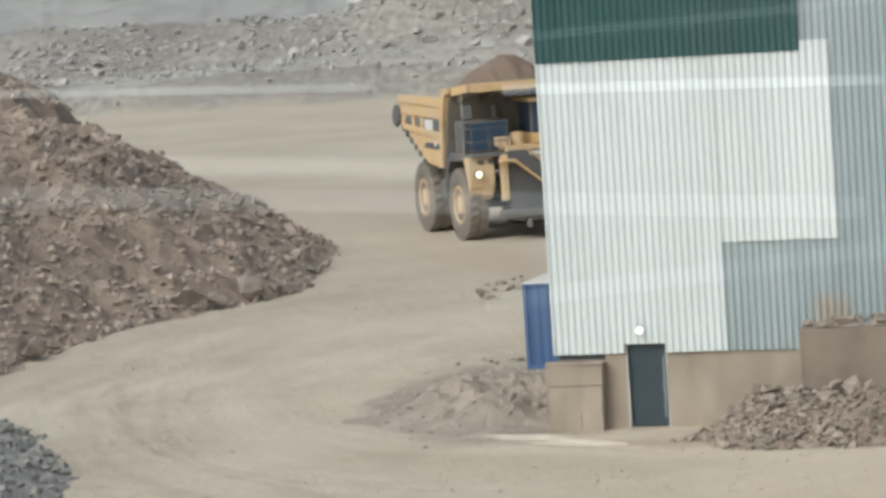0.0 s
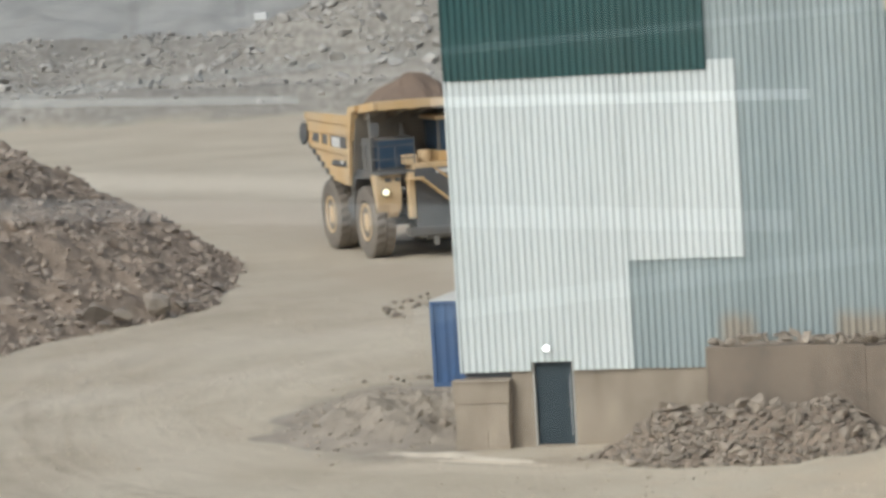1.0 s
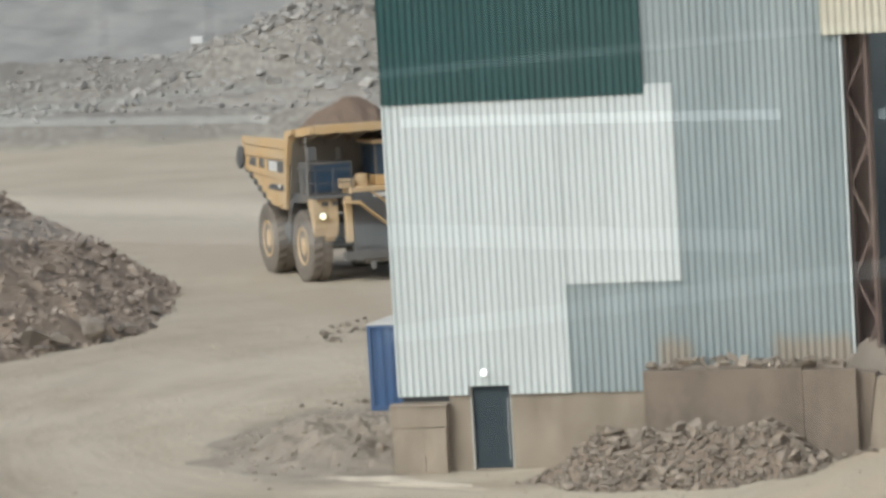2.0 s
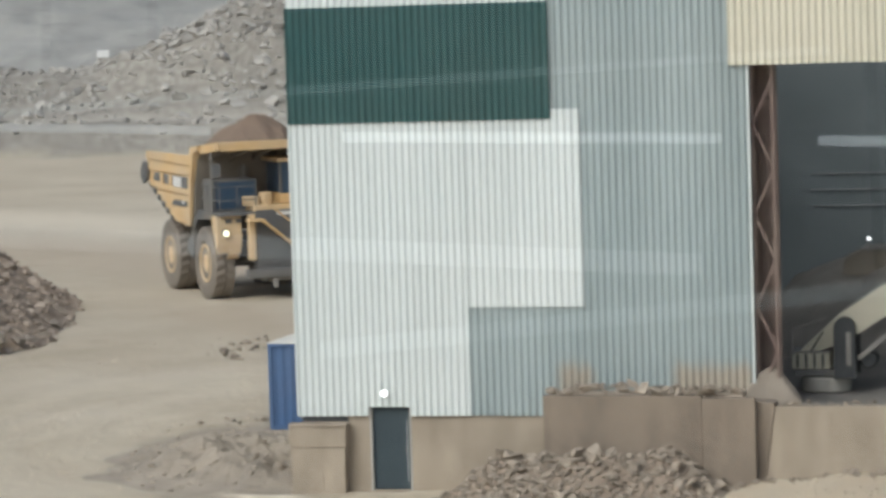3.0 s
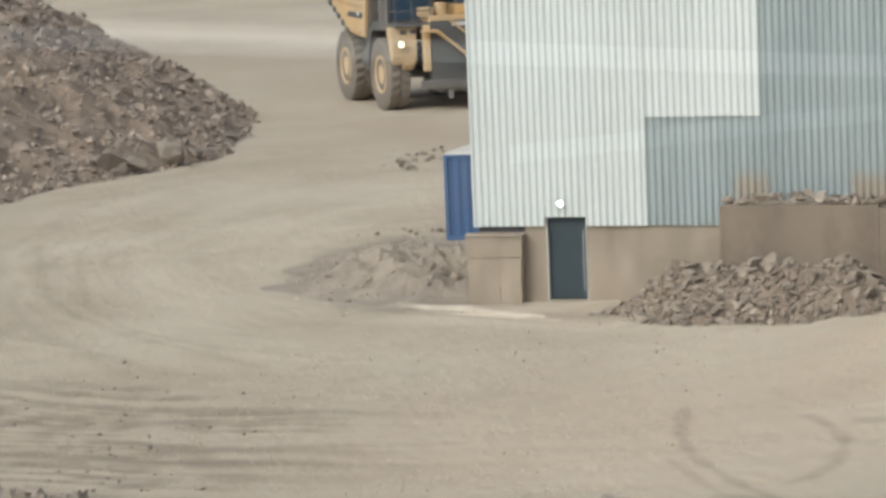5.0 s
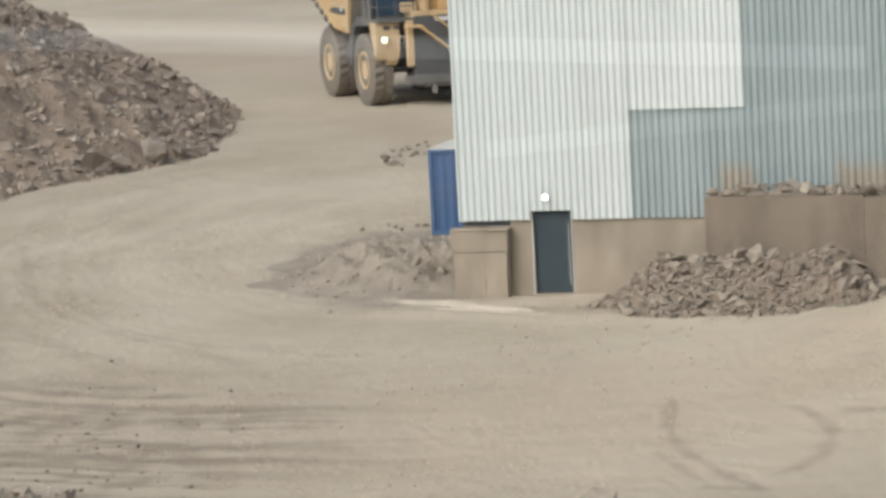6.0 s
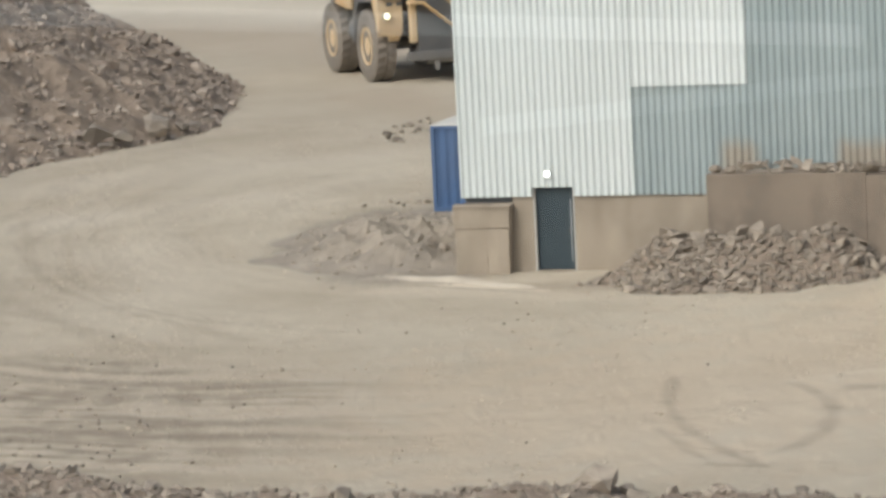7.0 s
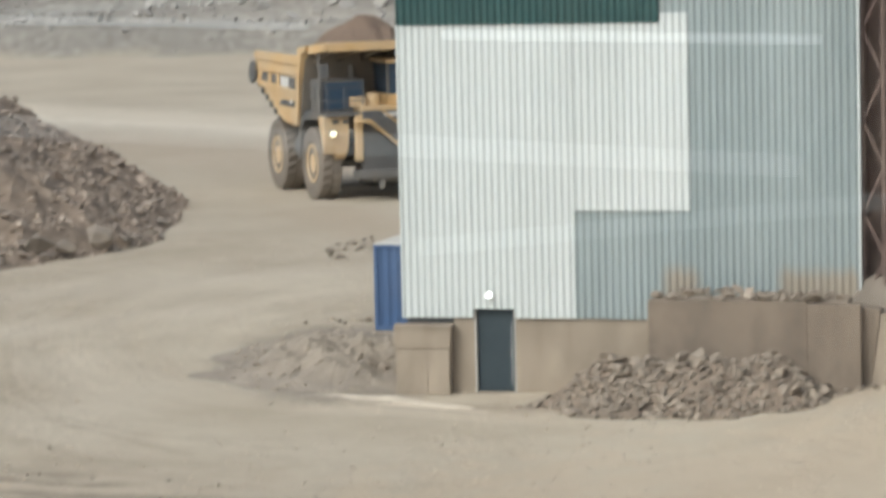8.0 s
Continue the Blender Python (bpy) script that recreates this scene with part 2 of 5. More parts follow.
    # low-contrast grey: distance haze is put into the far hill's colour
    far = mix(ramp01(hill.outputs["Fac"], 0.3, 0.7), (0.30, 0.29, 0.262), (0.38, 0.368, 0.335))
    both = mix(ramp01(sep.outputs["Y"], 312.0, 326.0), both, far)
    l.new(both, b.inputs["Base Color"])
    b.inputs["Roughness"].default_value = 0.95
    bp = n.new("ShaderNodeBump")
    bp.inputs["Strength"].default_value, bp.inputs["Distance"].default_value = 0.75, 0.14
    rise = math_node("ADD", math_node("MULTIPLY", thin, 0.5), math_node("MULTIPLY", grit.outputs["Fac"], 0.8))
    rise = math_node("ADD", rise, math_node("MULTIPLY", mott.outputs["Fac"], 1.2))
    l.new(math_node("ADD", rise, math_node("MULTIPLY", fine.outputs["Fac"], 0.35)), bp.inputs["Height"])
    l.new(bp.outputs["Normal"], b.inputs["Normal"])
    return m


BEND = (-6.0, 99.0)
M_GROUND = ground_material()
M_SPOIL = surface("brown_spoil", (0.168, 0.129, 0.097), (0.39, 0.308, 0.235), 1.3, 9, 0.95, 0, 1.0, 0.25)
M_SPOILROCK = surface("brown_rock", (0.195, 0.157, 0.126), (0.42, 0.35, 0.284), 1.5, 14, 0.9, 0, 0.5, 0.04, per_piece=0.5, dust=0.12)
M_CLOD = surface("dust_clod", (0.33, 0.272, 0.20), (0.56, 0.48, 0.37), 3.0, 14, 0.95, 0, 0.4, 0.02, per_piece=0.3)
M_BANK = surface("grey_brown_bank", (0.205, 0.175, 0.141), (0.385, 0.33, 0.265), 0.8, 9, 0.95, 0, 0.8, 0.1)
M_BANKROCK = surface("bank_clod", (0.19, 0.162, 0.13), (0.37, 0.318, 0.256), 2.5, 14, 0.95, 0, 0.4, 0.02, per_piece=0.3)
M_LEDGE = surface("pale_packed_dust", (0.44, 0.38, 0.295), (0.62, 0.545, 0.435), 1.5, 14, 0.95, 0, 0.4, 0.03)
M_BOULDER = surface("dark_boulder", (0.165, 0.138, 0.112), (0.35, 0.30, 0.245), 1.2, 9, 0.9, 0, 0.7, 0.06)
# paler and flatter than bare rock, with aerial haze mixed into the colour
M_GREYROCK = surface("grey_rock", (0.32, 0.30, 0.268), (0.45, 0.425, 0.385), 1.2, 14, 0.9, 0, 0.4, 0.04, per_piece=0.22, dust=0.4, dust_colour=(0.36, 0.34, 0.31))
M_RUBBLE = surface("rubble_rock", (0.165, 0.136, 0.108), (0.385, 0.325, 0.258), 2.5, 22, 0.9, 0, 0.5, 0.02, per_piece=0.5, dust=0.2, dust_colour=(0.44, 0.375, 0.295))
M_GREYHEAP = surface("grey_gravel", (0.20, 0.193, 0.174), (0.40, 0.385, 0.35), 1.5, 16, 0.95, 0, 0.8, 0.06, per_piece=0.3)
M_CONCRETE = surface("dusty_concrete", (0.19, 0.156, 0.118), (0.40, 0.337, 0.264), 1.6, 22, 0.9, 0, 0.25, 0.01, dust=0.4, streak=0.6)
# earth stains on the wall panels; also the dark colour of the shadow wedge
M_CONCRETE_DARK = surface("earth_stained_and_shadow_concrete", (0.115, 0.092, 0.071), (0.275, 0.222, 0.172), 1.3, 14, 0.92, 0, 0.3, 0.01, dust=0.12, streak=0.75)
M_WHITE = surface("white_sheet_steel", (0.55, 0.60, 0.59), (0.665, 0.71, 0.70), 0.35, 12, 0.45, 0, 0.06, 0.004, dust=0.12, streak=0.8)
M_GALV = surface("galvanised_sheet_steel", (0.275, 0.33, 0.335), (0.39, 0.455, 0.46), 0.4, 10, 0.45, 0.2, 0.06, 0.004, dust=0.10, streak=0.85)
M_GREEN = surface("dark_green_sheet_steel", (0.018, 0.066, 0.066), (0.030, 0.096, 0.096), 0.4, 10, 0.45, 0, 0.05, 0.004, dust=0.06, streak=0.8)
M_CREAM = surface("cream_sheet_steel", (0.56, 0.535, 0.42), (0.67, 0.64, 0.52), 0.4, 10, 0.5, 0, 0.05, 0.004, dust=0.15, streak=0.8)


def add_rust(m, spans):
    """Rust bloom and dirt splashed up the foot of the sheets, broken up rib by rib."""
    n, l = m.node_tree.nodes, m.node_tree.links
    b = n["Principled BSDF"]
    old = b.inputs["Base Color"].links[0].from_socket
    co, sp = n.new("ShaderNodeTexCoord"), n.new("ShaderNodeSeparateXYZ")
    l.new(co.outputs["Object"], sp.inputs[0])
    tn = n.new("ShaderNodeTexNoise")
    tn.inputs["Scale"].default_value, tn.inputs["Detail"].default_value = 2.2, 5
    mp = n.new("ShaderNodeMapping")
    mp.inputs["Scale"].default_value = (1.6, 1, 0.35)
    l.new(co.outputs["Object"], mp.inputs["Vector"])
    l.new(mp.outputs["Vector"], tn.inputs["Vector"])
    total = None
    for u, half in spans:
        a = n.new("ShaderNodeMath")
        a.operation = "SUBTRACT"
        a.inputs[1].default_value = u
        l.new(sp.outputs["X"], a.inputs[0])
        c = n.new("ShaderNodeMath")
        c.operation = "ABSOLUTE"
        l.new(a.outputs[0], c.inputs[0])
        r = n.new("ShaderNodeMapRange")
        r.inputs["From Min"].default_value, r.inputs["From Max"].default_value = half, half - 0.35
        l.new(c.outputs[0], r.inputs["Value"])
        if total is None:
            total = r.outputs["Result"]
        else:
            q = n.new("ShaderNodeMath")
            q.operation = "MAXIMUM"
            l.new(total, q.inputs[0])
            l.new(r.outputs["Result"], q.inputs[1])
            total = q.outputs[0]
    za = n.new("ShaderNodeMath")
    za.operation = "MULTIPLY_ADD"
    za.inputs[1].default_value = 0.5
    l.new(tn.outputs["Fac"], za.inputs[0])
    l.new(sp.outputs["Z"], za.inputs[2])
    zr = n.new("ShaderNodeMapRange")
    zr.inputs["From Min"].default_value, zr.inputs["From Max"].default_value = 3.66, 3.30
    zr.inputs["To Max"].default_value = 0.55
    l.new(za.outputs[0], zr.inputs["Value"])
    f = n.new("ShaderNodeMath")
    f.operation = "MULTIPLY"
    l.new(total, f.inputs[0])
    l.new(zr.outputs["Result"], f.inputs[1])
    mx = n.new("ShaderNodeMix")
    mx.data_type = "RGBA"
    l.new(f.outputs[0], mx.inputs["Factor"])
    l.new(old, mx.inputs["A"])
    mx.inputs["B"].default_value = (0.40, 0.285, 0.17, 1)
    l.new(mx.outputs["Result"], b.inputs["Base Color"])


add_rust(M_GALV, ((5.4, 0.62), (8.95, 1.2)))
M_REDSTEEL = surface("red_oxide_steel", (0.085, 0.055, 0.048), (0.15, 0.098, 0.085), 1.5, 20, 0.7, 0, 0.15, 0.004, dust=0.3)
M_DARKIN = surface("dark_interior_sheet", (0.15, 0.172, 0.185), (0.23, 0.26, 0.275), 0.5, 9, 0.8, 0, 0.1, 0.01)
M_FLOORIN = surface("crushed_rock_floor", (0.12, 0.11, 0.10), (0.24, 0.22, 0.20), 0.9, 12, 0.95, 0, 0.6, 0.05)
M_DOORFRAME = surface("grey_door_frame", (0.40, 0.39, 0.36), (0.52, 0.50, 0.46), 3, 30, 0.6, 0, 0.1, 0.004)
M_DOORLEAF = surface("dark_teal_door", (0.02, 0.034, 0.044), (0.04, 0.06, 0.072), 1.2, 20, 0.6, 0, 0.1, 0.004)
M_BLUE = surface("blue_container_paint", (0.03, 0.08, 0.19), (0.06, 0.125, 0.26), 0.8, 14, 0.5, 0, 0.1, 0.006, dust=0.12, streak=0.6)
M_ROOFWHITE = surface("pale_container_roof", (0.55, 0.54, 0.50), (0.68, 0.66, 0.61), 1, 12, 0.7, 0, 0.1, 0.006, dust=0.3)
# dust coat, laid on thicker to imitate haze in front of the truck
M_YELLOW = surface("yellow_machine_paint", (0.56, 0.34, 0.115), (0.70, 0.47, 0.21), 0.7, 14, 0.6, 0, 0.1, 0.006, dust=0.9, dust_colour=(0.62, 0.515, 0.365))
# black raised and dusted further, so haze is part of this colour
M_BLACK = surface("black_machine_paint", (0.07, 0.076, 0.085), (0.13, 0.136, 0.143), 1, 20, 0.7, 0, 0.1, 0.006, dust=0.6, dust_colour=(0.28, 0.245, 0.20))
M_TYRE = surface("dusty_tyre_rubber", (0.13, 0.116, 0.10), (0.23, 0.20, 0.168), 1.2, 16, 0.9, 0, 0.3, 0.02, dust=0.6, dust_colour=(0.30, 0.25, 0.20))
M_GREYMET = surface("dusty_grey_metal", (0.16, 0.155, 0.15), (0.28, 0.27, 0.25), 1.5, 18, 0.6, 0.2, 0.1, 0.006, dust=0.3)
M_LIGHTBAND = surface("pale_label", (0.62, 0.62, 0.60), (0.74, 0.73, 0.70), 2, 20, 0.6, 0, 0, 0.004)
M_LOAD = surface("hauled_earth", (0.13, 0.095, 0.07), (0.26, 0.19, 0.14), 0.9, 9, 0.95, 0, 0.8, 0.12)
# dusty steel, brightened further for the haze over the truck
M_DUSTDARK = surface("dusty_dark_steel", (0.15, 0.132, 0.11), (0.25, 0.22, 0.182), 1.2, 14, 0.85, 0, 0.1, 0.01, dust=0.4)
M_DRIVE = surface("black_drive_paint", (0.03, 0.033, 0.036), (0.055, 0.058, 0.06), 1.5, 18, 0.6, 0, 0.1, 0.006)
M_PALEDRUM = surface("pale_drum_paint", (0.34, 0.33, 0.29), (0.46, 0.44, 0.39), 1.5, 16, 0.7, 0, 0.1, 0.006, dust=0.2)
M_DUSTPILE = surface("brown_dust_pile", (0.20, 0.168, 0.135), (0.31, 0.265, 0.215), 1.5, 18, 0.95, 0, 0.5, 0.03)
# on the purlins this paleness stands in for light through wall gaps
M_PALEPURLIN = surface("pale_purlin", (0.30, 0.32, 0.335), (0.4, 0.42, 0.435), 1, 10, 0.6, 0, 0, 0.01)
M_BEIGE = surface("beige_conveyor_paint", (0.42, 0.40, 0.31), (0.54, 0.51, 0.41), 1, 14, 0.6, 0, 0.1, 0.006, dust=0.3)
M_BLUEGLASS, _n, _l, _b = nodes_of("blue_tinted_glass")
_b.inputs["Base Color"].default_value = (0.05, 0.085, 0.135, 1)
_b.inputs["Roughness"].default_value, _b.inputs["IOR"].default_value = 0.08, 1.5
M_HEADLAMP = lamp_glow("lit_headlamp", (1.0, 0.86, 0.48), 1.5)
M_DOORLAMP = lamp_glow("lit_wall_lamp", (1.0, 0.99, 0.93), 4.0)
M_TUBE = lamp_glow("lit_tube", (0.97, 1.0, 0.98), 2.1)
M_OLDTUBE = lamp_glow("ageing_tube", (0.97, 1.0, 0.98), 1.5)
# glow of the bars added only for their reflections in the pane
M_BANDGLOW = lamp_glow("band_glow", (0.98, 1.0, 0.99), 0.72)
M_STREAKGLOW = lamp_glow("streak_glow", (0.88, 1.0, 1.0), 0.5)
M_CABIN = surface("grey_cabin_lining", (0.66, 0.67, 0.66), (0.78, 0.79, 0.78), 1.0, 14, 0.7, 0, 0.05, 0.004)
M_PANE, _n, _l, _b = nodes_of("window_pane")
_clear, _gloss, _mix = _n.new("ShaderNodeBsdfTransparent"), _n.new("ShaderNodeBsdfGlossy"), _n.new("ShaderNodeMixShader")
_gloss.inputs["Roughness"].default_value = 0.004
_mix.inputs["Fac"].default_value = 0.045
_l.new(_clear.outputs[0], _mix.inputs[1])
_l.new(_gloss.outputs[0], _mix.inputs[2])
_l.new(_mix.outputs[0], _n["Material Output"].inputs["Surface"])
M_TINYLAMP = lamp_glow("lit_work_lamp", (1.0, 0.98, 0.95), 3.0)


# ---- building helpers ----
def mesh_ob(name, bm, material, smooth=False):
    me = bpy.data.meshes.new(name)
    bmesh.ops.recalc_face_normals(bm, faces=bm.faces)
    bm.to_mesh(me)
    bm.free()
    me.materials.append(material)
    if smooth:
        me.shade_smooth()
    return new(name, me)


def part(name, bm, material, parent, label="", smooth=False):
    ob = mesh_ob(name, bm, material, smooth)
    ob.parent = parent
    return tagged(ob, label)


def thing(name, m, label, category, group="", kind=""):
    ob = new(name)
    ob.empty_display_size = 0.3
    ob.matrix_basis = m
    return tagged(ob, label, category, group, kind)


def add_box(bm, lo, hi, bevel=0.0, m=None):
    lo, hi = Vector(lo), Vector(hi)
    r = bmesh.ops.create_cube(bm, size=1.0)
    vs = r["verts"]
    bmesh.ops.scale(bm, vec=hi - lo, verts=vs)
    bmesh.ops.translate(bm, vec=(lo + hi) / 2, verts=vs)
    if m:
        bmesh.ops.transform(bm, matrix=m, verts=vs)
    if bevel:
        es = list({e for v in vs for e in v.link_edges})
        bmesh.ops.bevel(bm, geom=es, offset=bevel, segments=2, affect="EDGES", profile=0.7)
    return bm


def box(lo, hi, bevel=0.0, m=None):
    return add_box(bmesh.new(), lo, hi, bevel, m)


def add_bar(bm, a, b, w, h=None, round_=False):
    """A bar from a to b."""
    a, b = Vector(a), Vector(b)
    d = b - a
    m = Matrix.Translation((a + b) / 2) @ d.to_track_quat("Z", "X").to_matrix().to_4x4()
    if round_:
        bmesh.ops.create_cone(bm, cap_ends=True, segments=10, radius1=w / 2, radius2=w / 2, depth=d.length, matrix=m)
    else:
        bmesh.ops.create_cube(bm, size=1.0, matrix=m @ Matrix.Diagonal((w, h or w, d.length, 1)))
    return bm


def bar(a, b, w, h=None, round_=False):
    return add_bar(bmesh.new(), a, b, w, h, round_)


def prism(outline, y0, y1):
    """An outline in x and z, pulled out from y0 to y1."""
    bm = bmesh.new()
    lo = [bm.verts.new((x, y0, z)) for x, z in outline]
    hi = [bm.verts.new((x, y1, z)) for x, z in outline]
    bm.faces.new(lo)
    bm.faces.new(hi[::-1])
    for i in range(len(lo)):
        j = (i + 1) % len(lo)
        bm.faces.new((lo[i], hi[i], hi[j], lo[j]))
    return bm


def lathe(profile, segments, m=None):
    """Profile of (radius, along) turned about the y axis."""
    bm = bmesh.new()
    rings = []
    for r, y in profile:
        rings.append([bm.verts.new((r * math.cos(2 * math.pi * k / segments), y, r * math.sin(2 * math.pi * k / segments))) for k in range(segments)])
    for a, b in zip(rings, rings[1:]):
        for k in range(segments):
            j = (k + 1) % segments
            bm.faces.new((a[k], a[j], b[j], b[k]))
    bm.faces.new(rings[0])
    bm.faces.new(rings[-1][::-1])
    if m:
        bmesh.ops.transform(bm, matrix=m, verts=bm.verts)
    return bm


def corrugated(u0, u1, z0, z1, y, pitch=0.184, depth=0.05, thick=0.004):
    """A sheet of ribbed steel in the x-z plane at y; ribs stand proud towards -y; ragged lower edge a little."""
    bm = bmesh.new()
    prof = []
    k = math.floor(u0 / pitch)
    while k * pitch < u1:
        for f in range(8):
            x = (k + f / 8) * pitch
            if u0 <= x <= u1:
                prof.append((x, y - depth * (0.5 - 0.5 * math.cos(math.pi * f / 4)) ** 1.3))
        k += 1
    prof = [(u0, y)] + [p for p in prof if u0 + 0.004 < p[0] < u1 - 0.004] + [(u1, y)]
    rows = []
    for z in (z0, z1):
        rows.append([bm.verts.new((x, yy, z)) for x, yy in prof])
    back = []
    for z in (z0, z1):
        back.append([bm.verts.new((x, yy + thick, z)) for x, yy in prof])
    for i in range(len(prof) - 1):
        bm.faces.new((rows[0][i], rows[0][i + 1], rows[1][i + 1], rows[1][i]))
        bm.faces.new((back[0][i + 1], back[0][i], back[1][i], back[1][i + 1]))
        bm.faces.new((rows[1][i], rows[1][i + 1], back[1][i + 1], back[1][i]))
        bm.faces.new((rows[0][i + 1], rows[0][i], back[0][i], back[0][i + 1]))
    for i in (0, -1):
        bm.faces.new((rows[0][i], rows[1][i], back[1][i], back[0][i]))
    return bm


def rock_shapes(count, seed, points=13):
    """Angular broken stones: hulls of scattered points, about one metre across."""
    rng = random.Random(seed)
    out = []
    for _ in range(count):
        bm = bmesh.new()
        sx, sy, sz = rng.uniform(0.8, 1.25), rng.uniform(0.65, 1.0), rng.uniform(0.45, 0.8)
        for _ in range(points):
            v = Vector((rng.gauss(0, 1), rng.gauss(0, 1), rng.gauss(0, 1))).normalized() * rng.uniform(0.40, 0.56)
            bm.verts.new((v.x * sx, v.y * sy, v.z * sz))
        h = bmesh.ops.convex_hull(bm, input=bm.verts)
        bmesh.ops.delete(bm, geom=list({g for g in h["geom_interior"] + h["geom_unused"] if isinstance(g, bmesh.types.BMVert)}), context="VERTS")
        bmesh.ops.recalc_face_normals(bm, faces=bm.faces)
        me = bpy.data.meshes.new("rock")
        bm.to_mesh(me)
        bm.free()
        out.append(me)
    return out


def joined_rocks(name, shapes, spots, material):
    """One mesh of many stones; spots are (x, y, z, size, seed)."""
    vs, fs, base = [], [], 0
    data = []
    for me in shapes:
        co = np.array([v.co[:] for v in me.vertices])
        data.append((co, [tuple(p.vertices) for p in me.polygons]))
    rng = random.Random(77)
    for x, y, z, s in spots:
        co, polys = data[rng.randrange(len(data))]
        q = np.array(Euler((rng.uniform(-0.6, 0.6), rng.uniform(-0.6, 0.6), rng.uniform(0, 6.28))).to_matrix())
        vs.append(co @ q.T * s + np.array((x, y, z)))
        fs.extend(tuple(i + base for i in p) for p in polys)
        base += len(co)
    me = bpy.data.meshes.new(name)
    me.from_pydata(np.concatenate(vs).tolist(), [], fs)
    me.update()
    me.materials.append(material)
    return new(name, me)


def rock_parts(parent, shapes, spots, material, name="rock"):
    rng = random.Random(78)
    for me in shapes:
        if not me.materials:
            me.materials.append(material)
    for x, y, z, s in spots:
        ob = new(name, shapes[rng.randrange(len(shapes))])
        ob.parent = parent
        ob.matrix_basis = Matrix.LocRotScale((x, y, z), Euler((rng.uniform(-0.7, 0.7), rng.uniform(-0.7, 0.7), rng.uniform(0, 6.28))), (s, s, s))


def fbm(x, y, scale, octaves=4, seed=0.0):
    return noise.fractal(Vector((x * scale + seed, y * scale - seed, seed * 0.37)), 1.0, 2.0, octaves)


def smooth(a, b, x):
    t = min(1.0, max(0.0, (x - a) / (b - a)))
    return t * t * (3 - 2 * t)


# ---- ground: one sheet from under the camera to the horizon ----
def ground_z(x, y):
    z = 0.0
    if y < 175 and -45 < x < 30:
        r = math.hypot((x - BEND[0]) * 1.6, y - BEND[1]) + 3.5 * fbm(x, y, 0.06, 2)
        z += 0.035 * math.sin(r * 2.1) * smooth(0.25, 0.6, 0.5 + fbm(x, y, 0.05, 2, 5.0)) + 0.03 * fbm(x, y, 0.35, 4)
    # the yard climbs beside the loading bay
    z += 0.64 * smooth(2.5, 10.5, x) * smooth(70, 82, y)
    # loose bank between the container and the shed
    d = math.hypot((x + 6.0) / 3.6, (y - 91.2) / 4.2)
    hump = 1 - smooth(0.1, 1.0, d)
    z += hump * (0.45 * (1 + 0.6 * fbm(x, y, 0.7, 5, 3.0)) + 0.5 * fbm(x, y, 1.1, 4, 17.0))
    # ramp of the spoil past the yard
    crest = 5.4 + 5.6 * smooth(-36, -17, x) - 3.0 * smooth(0, 40, x)
    k = smooth(280, 306, y)
    z += k * (crest - 1.2 * (1 - smooth(300, 330, y))) * (1 - 0.35 * smooth(306, 330, y)) * (1 + 0.10 * fbm(x, y, 0.06, 5, 9.0)) + (0.75 * fbm(x, y, 0.22, 4, 2.0) + 0.45 * abs(fbm(x, y, 0.55, 3, 7.0))) * k
    z += 2.3 * smooth(257.5, 265, y) * (1 - 0.45 * smooth(267, 271, y)) * (1 + 0.16 * fbm(x, y, 0.08, 3, 6.0)) * (1 - smooth(300, 330, y))
    z += 0.3 * abs(fbm(x, y, 0.6, 3, 1.0)) * smooth(257, 261, y) * (1 - smooth(268, 271, y))
    # pale far hill
    far = 11.6 - 2.7 * math.exp(-((x + 32) / 16) ** 2) + 0.9 * fbm(x, y, 0.03, 4, 4.0)
    z += max(0.0, far - 0.65 * crest) * smooth(345, 470, y) * (1 - 0.5 * smooth(520, 900, y)) + 0.5 * smooth(350, 390, y) * fbm(x, y, 0.12, 4, 8.0)
    # the ground falls away below the cabin
    z -= 0.0 if y > 52 else 1.0 * smooth(52, 35, y)
    return z


def steps(*runs):
    out = []
    for a, b, s in runs:
        n = max(1, round((b - a) / s))
        out += [a + (b - a) * i / n for i in range(n)]
    return out + [runs[-1][1]]


def build_ground():
    xs = steps((-4200, -400, 600), (-400, -90, 12), (-90, -28, 1.4), (-28, 15, 0.32), (15, 40, 1.4), (40, 400, 15), (400, 4200, 600))
    ys = steps((-1500, 0, 250), (0, 50, 5), (50, 160, 0.42), (160, 255, 1.6), (255, 352, 1.1), (352, 500, 2.2), (500, 660, 12), (660, 1200, 60), (1200, 4600, 500))
    co = [(x, y, ground_z(x, y)) for y in ys for x in xs]
    w = len(xs)
    fs = [(j * w + i, j * w + i + 1, (j + 1) * w + i + 1, (j + 1) * w + i) for j in range(len(ys) - 1) for i in range(w - 1)]
    me = bpy.data.meshes.new("ground")
    me.from_pydata(co, [], fs)
    me.update()
    me.materials.append(M_GROUND)
    me.shade_smooth()
    return tagged(new("ground", me), "pale trodden dust yard with tyre tracks, grey spoil beyond", "ground", kind="structure")


build_ground()
STONES = rock_shapes(14, 5)
STONES_B = rock_shapes(10, 9, 16)


